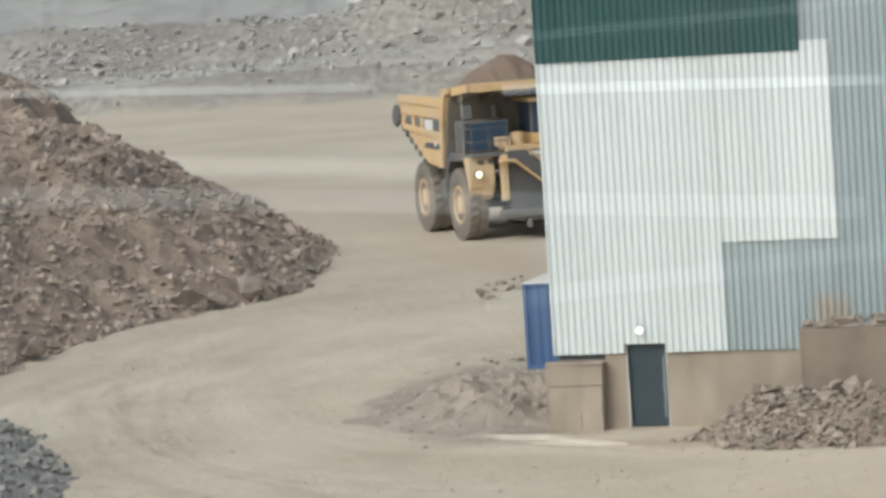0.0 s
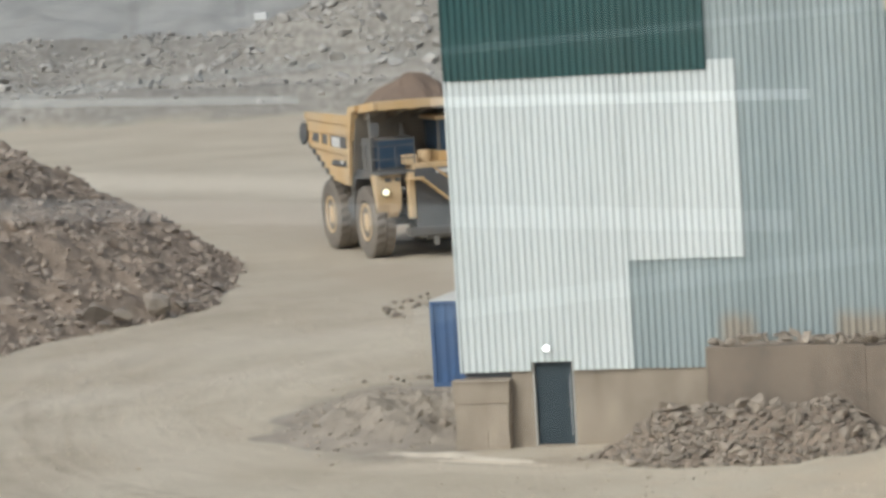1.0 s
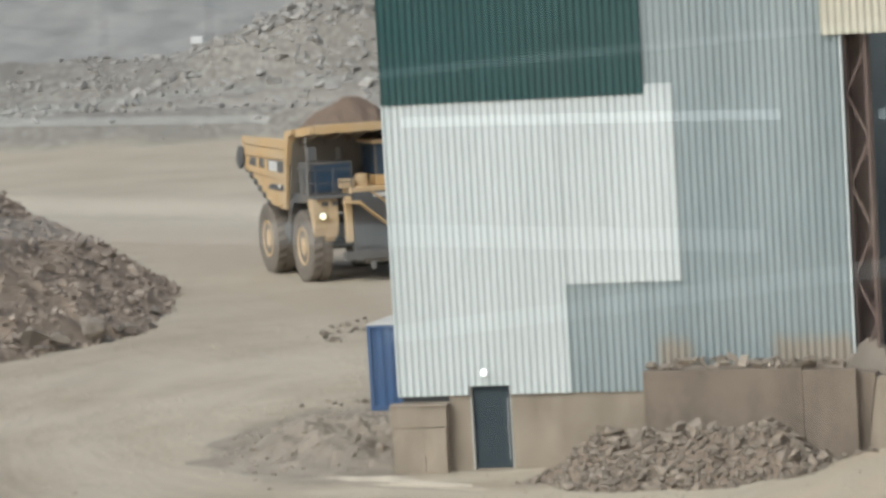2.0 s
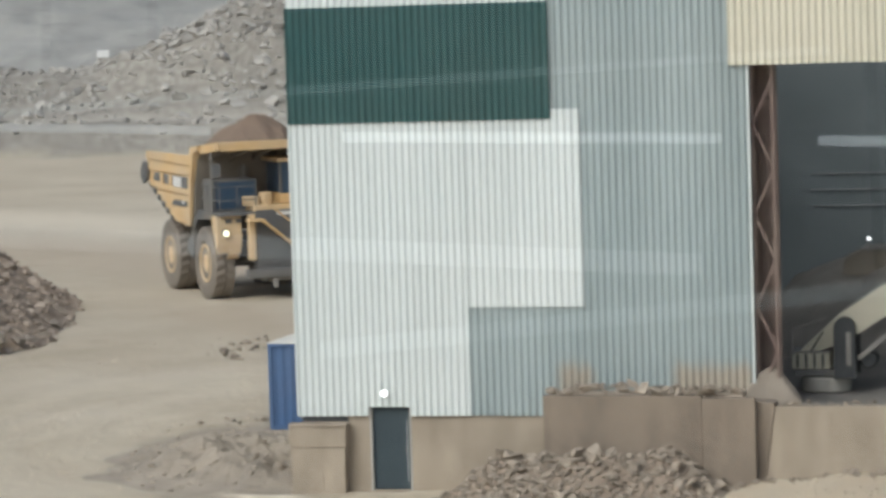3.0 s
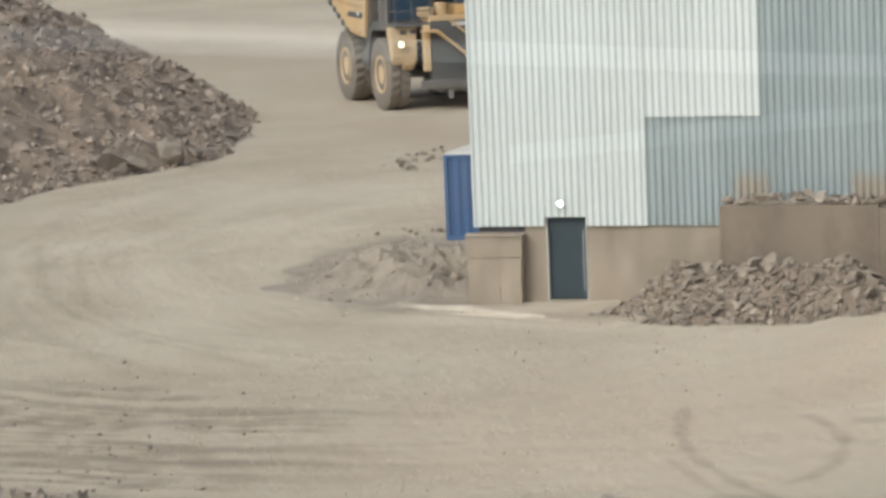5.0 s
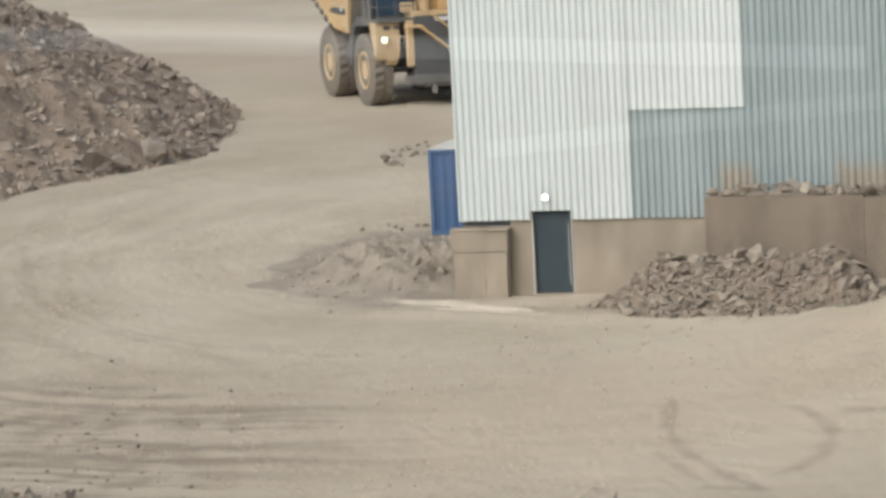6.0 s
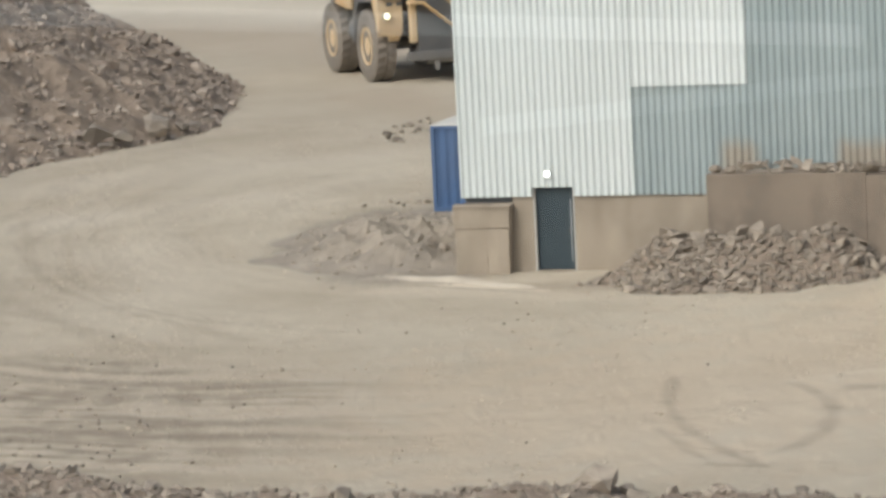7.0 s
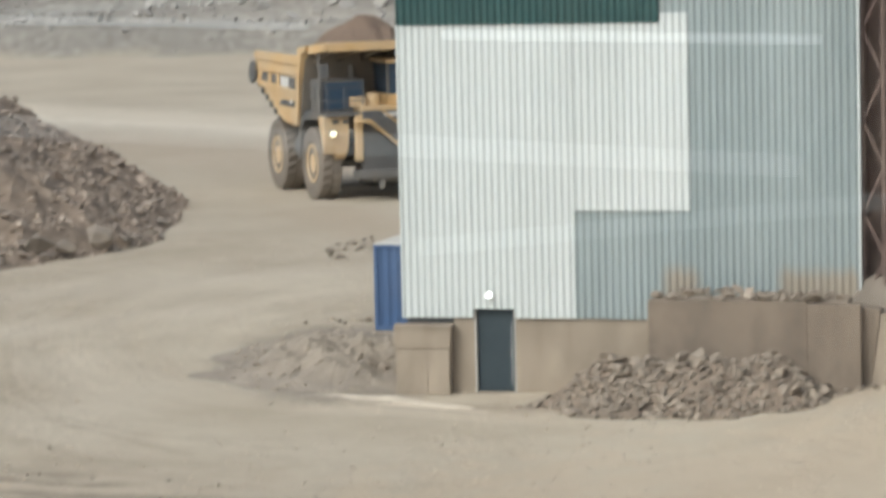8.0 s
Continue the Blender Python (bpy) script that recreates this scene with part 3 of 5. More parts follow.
# ---- heaps ----
def heap_mesh(name, base, slope, top, rough, res, material, z0=None, seed=1.0):
    """A tipped heap: rises by slope from its outline to a flat top, with lumps."""
    n = len(base)
    xs0, xs1 = min(p[0] for p in base), max(p[0] for p in base)
    ys0, ys1 = min(p[1] for p in base), max(p[1] for p in base)

    def inside(x, y):
        c = False
        for i in range(n):
            (ax, ay), (bx, by) = base[i], base[i - 1]
            if (ay > y) != (by > y) and x < (bx - ax) * (y - ay) / (by - ay) + ax:
                c = not c
        return c

    def depth(x, y):
        d = 1e9
        for i in range(n):
            (ax, ay), (bx, by) = base[i], base[i - 1]
            ex, ey = bx - ax, by - ay
            t = min(1, max(0, ((x - ax) * ex + (y - ay) * ey) / (ex * ex + ey * ey)))
            d = min(d, math.hypot(x - ax - t * ex, y - ay - t * ey))
        return d if inside(x, y) else -d

    def height(x, y):
        d = depth(x + 0.5 * fbm(x, y, 0.4, 3, seed), y + 0.5 * fbm(x, y, 0.4, 3, seed + 4))
        h = d * slope
        h = h if h < top * 0.8 else top * 0.8 + (top * 0.35) * (1 - math.exp(-(h - top * 0.8) / (top * 0.35)))
        lump = rough * fbm(x, y, 0.7, 5, seed + 8) * smooth(-0.5, 1.5, d)
        return max(-0.35, h + lump) + (ground_z(x, y) if z0 is None else z0)

    nx, ny = round((xs1 - xs0 + 2) / res), round((ys1 - ys0 + 2) / res)
    co = [(xs0 - 1 + i * res, ys0 - 1 + j * res) for j in range(ny + 1) for i in range(nx + 1)]
    co = [(x, y, height(x, y)) for x, y in co]
    g = [(ground_z(p[0], p[1]) if z0 is None else z0) - 0.3 for p in co]
    w = nx + 1
    fs = []
    for j in range(ny):
        for i in range(nx):
            q = (j * w + i, j * w + i + 1, (j + 1) * w + i + 1, (j + 1) * w + i)
            if max(co[k][2] - g[k] for k in q) > 0.01:
                fs.append(q)
    me = bpy.data.meshes.new(name)
    me.from_pydata(co, [], fs)
    me.update()
    me.materials.append(material)
    ob = new(name, me)
    bm = bmesh.new()
    bm.from_mesh(me)
    bmesh.ops.delete(bm, geom=[v for v in bm.verts if not v.link_faces], context="VERTS")
    bm.to_mesh(me)
    bm.free()
    return ob, height, depth


def scatter_on(height, depth, x0, x1, y0, y1, count, sizes, seed, dmin=-0.6, sink=0.15):
    rng = random.Random(seed)
    spots = []
    tries = 0
    while len(spots) < count and tries < count * 12:
        tries += 1
        x, y = rng.uniform(x0, x1), rng.uniform(y0, y1)
        if depth(x, y) < dmin:
            continue
        s = sizes[0] + (sizes[1] - sizes[0]) * rng.random() ** 4
        spots.append((x, y, height(x, y) + s * sink, s))
    return spots
SHED = pose(-2.57, 87.03, 0, 0, 0, -12)


def spoil_heap():
    base = [(-16.2, 141.5), (-15.6, 134), (-15.9, 124), (-18, 121), (-19.9, 118.3), (-21.8, 112.3), (-23, 105), (-26, 97), (-44, 92), (-52, 120), (-46, 152), (-30, 152), (-20, 147)]
    ob, height, depth = heap_mesh("earth_mound", base, 0.62, 6.05, 0.5, 0.42, M_SPOIL, seed=2.0)
    tagged(ob, "tall heap of dark brown blasted earth and rock", "spoil heap")
    near = scatter_on(height, depth, -27, -15, 104, 138, 280, (0.25, 0.8), 3, -0.4)
    rock_parts(ob, STONES, near, M_SPOILROCK)
    more = scatter_on(height, depth, -33, -15, 100, 146, 13000, (0.09, 0.40), 4, -0.8)
    st = joined_rocks("scree", STONES_B, more, M_SPOILROCK)
    st.parent = ob
    tagged(st, "loose brown stones on the slope", kind="stuff")
    return ob


spoil_heap()


def far_mound():
    base = [(-29.0, 173), (-29.6, 162), (-44, 155), (-70, 156), (-70, 190), (-40, 188)]
    ob, height, depth = heap_mesh("earth_mound", base, 1.25, 6.3, 0.7, 0.45, M_SPOIL, seed=22.0)
    tagged(ob, "dark brown earth heap behind the tall one", "spoil heap")
    st = joined_rocks("scree", STONES_B, scatter_on(height, depth, -48, -28, 156, 182, 2600, (0.12, 0.6), 24, -0.5), M_SPOILROCK)
    st.parent = ob
    tagged(st, "loose brown stones on the slope", kind="stuff")


far_mound()


def boulder(x, y, s, turn, label, material, sink=0.32):
    me = rock_shapes(1, int(abs(x * 31 + y * 17)), 15)[0]
    bm = bmesh.new()
    bm.from_mesh(me)
    bmesh.ops.subdivide_edges(bm, edges=list(bm.edges), cuts=2, use_grid_fill=True)
    for v in bm.verts:
        v.co *= 1 + 0.16 * fbm(v.co.x * 3 + x, v.co.y * 3 + y, 1.0, 3, v.co.z * 2)
    bmesh.ops.scale(bm, vec=(s, s, s), verts=bm.verts)
    ob = mesh_ob("boulder", bm, material)
    ob.matrix_basis = pose(x, y, ground_z(x, y) + s * sink, 8, -6, turn)
    return tagged(ob, label, "boulder", "boulders at the foot of the heap")


for bx, by, bs, bt in ((-19.3, 119.7, 1.7, 20), (-18.3, 120.6, 1.4, 150), (-17.3, 122.4, 1.6, 70), (-20.3, 119.0, 1.2, 310), (-18.8, 119.3, 0.9, 130), (-16.6, 123.6, 1.1, 250), (-15.9, 126.2, 0.9, 20), (-20.3, 117.7, 0.8, 10), (-22.6, 108.4, 1.5, 40), (-16.2, 124.5, 0.9, 200), (-16.0, 127.5, 0.7, 15), (-21.6, 112.6, 0.6, 80), (-23.0, 106.6, 0.8, 160), (-20.8, 115.6, 0.7, 33), (-22.2, 110.2, 0.9, 210), (-16.0, 130.0, 0.8, 95)):
    boulder(bx, by, bs * 0.78, bt, "large angular brown boulder at the heap's foot", M_BOULDER, 0.4)


def gravel_heap():
    base = [(-19.8, 92.5), (-17.5, 87), (-16.6, 81.5), (-17.0, 76), (-30, 74), (-34, 90), (-26, 96)]
    ob, height, depth = heap_mesh("gravel_mound", base, 0.55, 3.2, 0.25, 0.35, M_GREYHEAP, seed=5.0)
    tagged(ob, "low heap of grey crushed gravel", "gravel heap")
    spots = scatter_on(height, depth, -24, -16, 77, 94, 2600, (0.10, 0.42), 8, -0.5)
    st = joined_rocks("gravel", STONES_B, spots, M_GREYHEAP)
    st.parent = ob
    tagged(st, kind="stuff")


gravel_heap()


def earth_bank():
    """Loose grey-brown bank pushed up between the container and the block."""
    base = [(-10.6, 91.2), (-10.0, 95.0), (-7.6, 98.8), (-5.6, 99.2), (-4.9, 97), (-4.75, 88.0), (-6.2, 87.6), (-8.6, 88.4)]
    ob, height, depth = heap_mesh("earth_mound", base, 0.14, 0.5, 0.24, 0.14, M_BANK, seed=31.0)
    tagged(ob, "low rough bank of grey-brown earth beside the container", "earth bank")
    st = joined_rocks("scree", STONES_B, scatter_on(height, depth, -9.6, -4.7, 88, 99.5, 700, (0.05, 0.30), 33, -0.2, 0.05), M_BANKROCK)
    st.parent = ob
    tagged(st, "loose clods on the bank", kind="stuff")


earth_bank()


def pale_ledge():
    """A thin broken lip of pale fines before the block and the door."""
    base = [(-6.9, 87.3), (-5.4, 86.95), (-4.4, 86.3), (-3.2, 85.3), (-2.4, 84.5), (-2.4, 84.1), (-3.4, 84.65), (-5.0, 85.8), (-6.3, 86.75)]
    ob, height, depth = heap_mesh("dust_ledge", base, 0.35, 0.07, 0.10, 0.1, M_LEDGE, seed=37.0)
    tagged(ob, "thin broken ledge of pale packed dust", "ledge")


pale_ledge()


def near_berm():
    base = [(-22, 65.8), (-13, 64.6), (-10.5, 63.2), (-8.2, 61.5), (-6.4, 60.2), (-5.6, 60.2), (-4.8, 60.7), (-2.8, 60.4), (-1.2, 60.2), (1.5, 59.2), (4, 58.6), (8, 57), (8, 53), (-22, 53)]
    ob, height, depth = heap_mesh("rubble_berm", base, 0.26, 0.45, 0.2, 0.25, M_SPOIL, seed=7.0)
    tagged(ob, "low safety berm of brown broken stone", "berm")
    spots = scatter_on(height, depth, -14, 3, 57.5, 65.5, 290, (0.2, 0.5), 12, -0.2)
    rock_parts(ob, rock_shapes(8, 41), spots, M_RUBBLE)
    more = scatter_on(height, depth, -16, 5, 56, 66, 2600, (0.06, 0.25), 13, -0.5)
    st = joined_rocks("scree", STONES_B, more, M_RUBBLE)
    st.parent = ob
    tagged(st, kind="stuff")
    b = boulder(-1.0, 59.6, 1.15, 30, "pointed brown boulder on the low berm", M_RUBBLE, 0.28)
    b.rotation_euler = (0.2, -0.55, 0.1)


near_berm()


def loose_stones():
    """Single stones on the yard."""
    rng = random.Random(21)
    spots = []
    for _ in range(2600):
        x, y = rng.uniform(-20, 12), rng.uniform(60, 128)
        if fbm(x, y * 0.7, 0.12, 3, 31.0) + 0.2 * rng.random() < 0.14:
            continue
        s = 0.02 + 0.09 * rng.random() ** 6
        spots.append((x, y, ground_z(x, y) + s * 0.15, s))
    for cx, cy, rx, ry, count, big in ((-8.6, 120, 0.5, 1.4, 26, 0.5), (-7.6, 122, 0.9, 1.8, 60, 0.35), (-6.7, 101.5, 0.8, 0.7, 40, 0.3), (-6.2, 92.5, 1.4, 2.6, 260, 0.15), (-5.2, 89.8, 0.4, 0.8, 60, 0.35), (-8.6, 95.3, 0.5, 1.2, 30, 0.22)):
        for _ in range(count):
            x, y = rng.gauss(cx, rx), rng.gauss(cy, ry)
            s = 0.05 + big * rng.random() ** 5
            spots.append((x, y, ground_z(x, y) + s * 0.1, s))
    for _ in range(260):
        x, y = -6 - 9 * rng.random() ** 0.6, rng.gauss(69.5, 3.2)
        s = 0.035 + 0.13 * rng.random() ** 4
        spots.append((x, y, ground_z(x, y) + s * 0.15, s))
    # grit along the foot of the retaining wall
    for _ in range(160):
        u = rng.uniform(8.8, 15.0)
        q = SHED @ Vector((u, (-1.3 if u < 10.1 else -0.95) - 0.35 * abs(rng.gauss(0, 1)), 0))
        s = 0.05 + 0.28 * rng.random() ** 4
        spots.append((q.x, q.y, ground_z(q.x, q.y) + s * 0.15, s))
    clods = []
    while len(clods) < 15000:
        x, y = rng.uniform(-20, 11), 60 + 66 * rng.random() ** 1.2
        if fbm(x, y * 0.6, 0.16, 4, 41.0) + 0.5 * rng.random() < 0.16:
            continue
        s = 0.025 + 0.085 * rng.random() ** 3
        clods.append((x, y, ground_z(x, y) + s * 0.1, s))
    for _ in range(500):
        x, y = rng.gauss(-6.4, 1.7), rng.gauss(93, 3.4)
        s = 0.04 + 0.10 * rng.random() ** 4
        clods.append((x, y, ground_z(x, y) + s * 0.1, s))
    tagged(joined_rocks("loose_clods", STONES_B, clods, M_CLOD), "pale dust clods and grit lying on the yard", "grit", kind="stuff")
    tagged(joined_rocks("loose_stones", STONES_B, spots, M_RUBBLE), "small stones strewn over the dusty yard", "stones", kind="stuff")
    spots = []
    while len(spots) < 7000:
        x, y = rng.uniform(-80, 2), rng.triangular(258, 318, 296)
        if fbm(x, y * 0.6, 0.09, 4, 12.0) + 0.35 * rng.random() < 0.08:
            continue
        s = 0.14 + 0.85 * rng.random() ** 5
        spots.append((x, y, ground_z(x, y) + s * 0.1, s))
    for cx, cy, rx, ry, count, big in ((-21, 300, 5, 5, 240, 1.5), (-33, 294, 4, 6, 90, 1.3), (-27, 284, 7, 5, 120, 1.2), (-46, 285, 9, 6, 150, 1.5), (-15, 290, 5, 8, 120, 1.5)):
        for _ in range(count):
            x, y = rng.gauss(cx, rx), rng.gauss(cy, ry)
            s = 0.25 + big * rng.random() ** 3
            spots.append((x, y, ground_z(x, y) + s * 0.1, s))
    tagged(joined_rocks("spoil_rocks", STONES, spots, M_GREYROCK), "pale grey rocks over the far spoil slope", "rocks", kind="stuff")


loose_stones()


# ---- the shed; local x runs along its front, y into it ----


def shed():
    s = thing("processing_shed", SHED, "tall steel shed in patched white, green and grey ribbed sheet", "shed")
    top = 16.0
    # plinth, with the doorway through it
    part("plinth_wall", box((-1.86, 0.0, -0.4), (-0.06, 0.3, 2.02), 0.01), M_CONCRETE, s, "dusty concrete plinth")
    part("plinth_wall", box((1.03, 0.0, -0.4), (9.7, 0.3, 2.02), 0.01), M_CONCRETE, s)
    part("plinth_wall", box((9.7, 0.04, -0.4), (18.5, 0.34, 1.6), 0.01), M_CONCRETE, s)
    part("lintel", box((-0.06, 0.02, 2.2), (1.03, 0.28, 2.34)), M_CONCRETE, s)
    # ribbed sheets, each about 0.9 m wide
    def run(u0, u1, z0, z1, y, mat, label, name, jag=0.0, width=0.9):
        rng = random.Random(int(u0 * 10 + z0))
        n = max(1, round((u1 - u0) / width))
        cuts = [u0] + [round((u0 + (u1 - u0) * i / n) / 0.184) * 0.184 for i in range(1, n)] + [u1]
        for i in range(n):
            dz = rng.uniform(-jag, jag)
            part(name, corrugated(cuts[i], cuts[i + 1] + (0.02 if i < n - 1 else 0), z0 + dz, z1 + (0.02 if jag else 0), y - 0.0015 * (i % 2), depth=0.042 if mat is M_WHITE else 0.052), mat, s, label if i == 0 else "")
    run(2.5, 9.96, 1.97, 5.0, -0.03, M_GALV, "grey galvanised ribbed sheet", "cladding_sheet", 0.012)
    run(5.5, 9.96, 4.96, 11.0, -0.026, M_GALV, "", "cladding_sheet", 0.0)
    run(4.7, 9.96, 10.96, top, -0.034, M_GALV, "", "cladding_sheet", 0.0)
    run(4.7, 5.6, 9.5, 11.0, -0.022, M_GALV, "", "cladding_sheet", 0.0)
    run(-1.92, 2.66, 2.21, 9.62, -0.075, M_WHITE, "white painted ribbed sheet", "white_sheet")
    run(-1.92, -0.06, 1.97, 2.24, -0.069, M_WHITE, "", "white_sheet", 0.012)
    run(1.03, 2.66, 1.97, 2.24, -0.069, M_WHITE, "", "white_sheet", 0.012)
    run(2.66, 4.94, 4.77, 9.62, -0.077, M_WHITE, "", "white_sheet", 0.006)
    run(4.94, 5.67, 4.76, 9.80, -0.079, M_WHITE, "", "white_sheet", 0.0)
    run(-1.94, 4.93, 9.56, 12.53, -0.12, M_GREEN, "dark green ribbed sheet", "green_sheet", 0.0)
    run(-1.92, 4.93, 12.50, top, -0.075, M_WHITE, "", "white_sheet", 0.0)
    run(9.5, 18.5, 10.79, top, -0.13, M_CREAM, "cream ribbed sheet over the opening", "cream_sheet", 0.008)
    # corner and edge flashings
    part("corner_flashing", box((-1.96, -0.125, 1.97), (-1.9, 0.06, 9.55), 0.006), M_WHITE, s)
    part("edge_flashing", box((9.93, -0.075, 2.3), (9.99, 0.02, 10.78), 0.006), M_WHITE, s)
    # black strip stands in for the shade in the gap under the sheets
    part("base_gap_shade", box((-1.84, -0.014, 1.83), (-0.62, 0.1, 1.965)), M_DRIVE, s)
    # side and back walls, roof
    part("side_wall", box((-1.9, 0.05, 1.9), (-1.75, 24, top)), M_WHITE, s)
    part("side_wall", box((18.4, 0.05, 1.9), (18.55, 24, top)), M_GALV, s)
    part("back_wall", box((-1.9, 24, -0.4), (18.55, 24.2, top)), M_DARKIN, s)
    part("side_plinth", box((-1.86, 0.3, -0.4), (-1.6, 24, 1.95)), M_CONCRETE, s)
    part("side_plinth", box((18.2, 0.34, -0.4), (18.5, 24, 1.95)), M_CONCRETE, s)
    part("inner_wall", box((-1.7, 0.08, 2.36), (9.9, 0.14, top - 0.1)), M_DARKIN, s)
    # unseen roof sheets; the open strips between them are added to brighten the bay
    for v0, v1 in ((-0.4, 3.0), (6.6, 9.0), (12.6, 15.0), (18.6, 24.6)):
        part("roof_sheet", prism([(-2.3, top - 0.1), (8.3, top + 1.6), (18.9, top - 0.1), (18.9, top + 0.02), (8.3, top + 1.72), (-2.3, top + 0.02)], v0, v1), M_GALV, s)
    for v0, v1 in ((3.0, 6.6), (9.0, 12.6), (15.0, 18.6)):
        part("roof_sheet", prism([(-2.3, top - 0.1), (3.0, top + 0.75), (3.0, top + 0.87), (-2.3, top + 0.02)], v0, v1), M_GALV, s)
        part("roof_sheet", prism([(16.5, top + 0.28), (18.9, top - 0.1), (18.9, top + 0.02), (16.5, top + 0.40)], v0, v1), M_GALV, s)
    # doorway: frame, dark passage behind, leaf swung inwards
    d = part("door", box((-0.005, 0.10, 0.04), (0.985, 0.15, 2.165), 0.006), M_DOORLEAF, s, "closed dark teal steel door")
    part("door_handle", bar((0.86, 0.06, 1.0), (0.86, 0.06, 1.14), 0.03, None, True), M_GREYMET, d)
    part("door_edge", box((0.885, 0.075, 0.25), (0.915, 0.102, 1.86), 0.004), M_PALEPURLIN, d, "pale upright pull bar")
    part("door_frame", box((-0.06, -0.02, 0.0), (-0.01, 0.3, 2.2), 0.006), M_DOORFRAME, s)
    part("door_frame", box((0.99, -0.02, 0.0), (1.03, 0.3, 2.2), 0.006), M_DOORFRAME, s)
    part("door_frame", box((-0.01, 0.0, 2.17), (0.99, 0.3, 2.2), 0.006), M_DOORLEAF, s)
    part("threshold", box((0.0, -0.1, -0.2), (0.97, 0.3, 0.03), 0.01), M_CONCRETE, s)
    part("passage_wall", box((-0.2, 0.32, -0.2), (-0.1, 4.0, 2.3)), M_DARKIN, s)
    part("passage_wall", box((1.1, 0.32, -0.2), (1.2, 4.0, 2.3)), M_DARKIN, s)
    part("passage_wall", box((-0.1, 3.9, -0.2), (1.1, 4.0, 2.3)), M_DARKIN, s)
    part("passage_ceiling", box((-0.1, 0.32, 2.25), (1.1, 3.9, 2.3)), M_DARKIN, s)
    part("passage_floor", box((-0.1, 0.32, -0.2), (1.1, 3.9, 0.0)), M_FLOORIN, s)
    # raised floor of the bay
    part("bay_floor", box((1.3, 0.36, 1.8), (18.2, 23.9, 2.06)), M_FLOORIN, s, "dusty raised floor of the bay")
    # lattice column beside the opening
    c = part("lattice_column", box((10.0, 0.12, 2.0), (10.08, 0.24, top - 0.3), 0.005), M_REDSTEEL, s, "red-brown lattice steel column")
    part("chord", box((10.5, 0.12, 2.0), (10.59, 0.24, top - 0.3), 0.005), M_REDSTEEL, c)
    part("chord", box((10.0, 0.72, 2.0), (10.08, 0.84, top - 0.3), 0.005), M_REDSTEEL, c)
    part("chord", box((10.5, 0.72, 2.0), (10.59, 0.84, top - 0.3), 0.005), M_REDSTEEL, c)
    z, side = 2.4, 0
    while z < top - 1.8:
        a, b = (10.04, 10.55) if side == 0 else (10.55, 10.04)
        part("lacing", bar((a, 0.16, z), (b, 0.16, z + 1.15), 0.07, 0.02), M_REDSTEEL, c)
        part("lacing", bar((b, 0.78, z), (a, 0.78, z + 1.15), 0.07, 0.02), M_REDSTEEL, c)
        z, side = z + 1.15, 1 - side
    part("web_sheet", box((9.95, 0.86, 2.0), (10.45, 0.9, top - 0.3)), M_REDSTEEL, s)
    c2 = part("lattice_column", box((13.55, 8.1, 2.3), (13.63, 8.2, top - 0.3), 0.005), M_GREYMET, s, "grey inner lattice column")
    part("chord", box((14.15, 8.1, 2.3), (14.23, 8.2, top - 0.3), 0.005), M_GREYMET, c2)
    z, side = 2.6, 0
    while z < top - 1.8:
        a, b = (13.59, 14.19) if side == 0 else (14.19, 13.59)
        part("lacing", bar((a, 8.15, z), (b, 8.15, z + 1.1), 0.06, 0.02), M_GREYMET, c2)
        z, side = z + 1.1, 1 - side
    # purlins along the back wall, coloured pale in place of lines of light
    for k in range(3):
        part("purlin", box((8.9, 23.93, 5.45 + 0.52 * k), (18.2, 23.98, 5.49 + 0.52 * k)), M_PALEPURLIN, s)
    return s


shed()


def wall_lamp():
    l = thing("wall_lamp", SHED @ pose(0.40, -0.12, 2.58), "small round lit lamp above the doorway", "lamp")
    part("bracket", box((-0.05, -0.05, -0.05), (0.05, 0.02, 0.05), 0.01), M_GREYMET, l)
    part("housing", lathe([(0.05, -0.04), (0.075, -0.06), (0.095, -0.12), (0.088, -0.13)], 20), M_GREYMET, l)
    part("glass", lathe([(0.086, -0.125), (0.07, -0.15), (0.035, -0.165)], 20), M_DOORLAMP, l, "glowing white lamp glass", True)


wall_lamp()


def concrete_block():
    """Two courses of cast block with an upright joint, chipped on the open corner."""
    b = thing("concrete_block", SHED @ pose(-2.1, -0.40, 0), "weathered dusty concrete block standing against the plinth", "concrete block")

    def worn(lo, hi, seed):
        bm = box(lo, hi, 0.03)
        bmesh.ops.subdivide_edges(bm, edges=[e for e in bm.edges if e.calc_length() > 0.3], cuts=4, use_grid_fill=True)
        for v in bm.verts:
            v.co += Vector((1, 0.6, 0.5)) * 0.03 * fbm(v.co.x * 3 + seed, v.co.z * 3, 1.0, 4, v.co.y + seed)
        return bm
    part("lower_course", worn((0, 0.02, -0.3), (0.86, 0.37, 1.19), 1.0), M_CONCRETE, b)
    part("lower_course", worn((0.852, 0.006, -0.3), (1.44, 0.37, 1.19), 4.0), M_CONCRETE, b)
    part("upper_course", worn((-0.03, 0.0, 1.2), (1.48, 0.37, 1.74), 7.0), M_CONCRETE, b)
    part("cap", worn((-0.05, -0.03, 1.74), (1.53, 0.37, 1.81), 9.0), M_CONCRETE, b, "pale crumbling mortar cap")
    part("cap_stain", box((0.25, 0.12, 1.80), (0.9, 0.34, 1.84), 0.01), M_CONCRETE_DARK, b)


concrete_block()


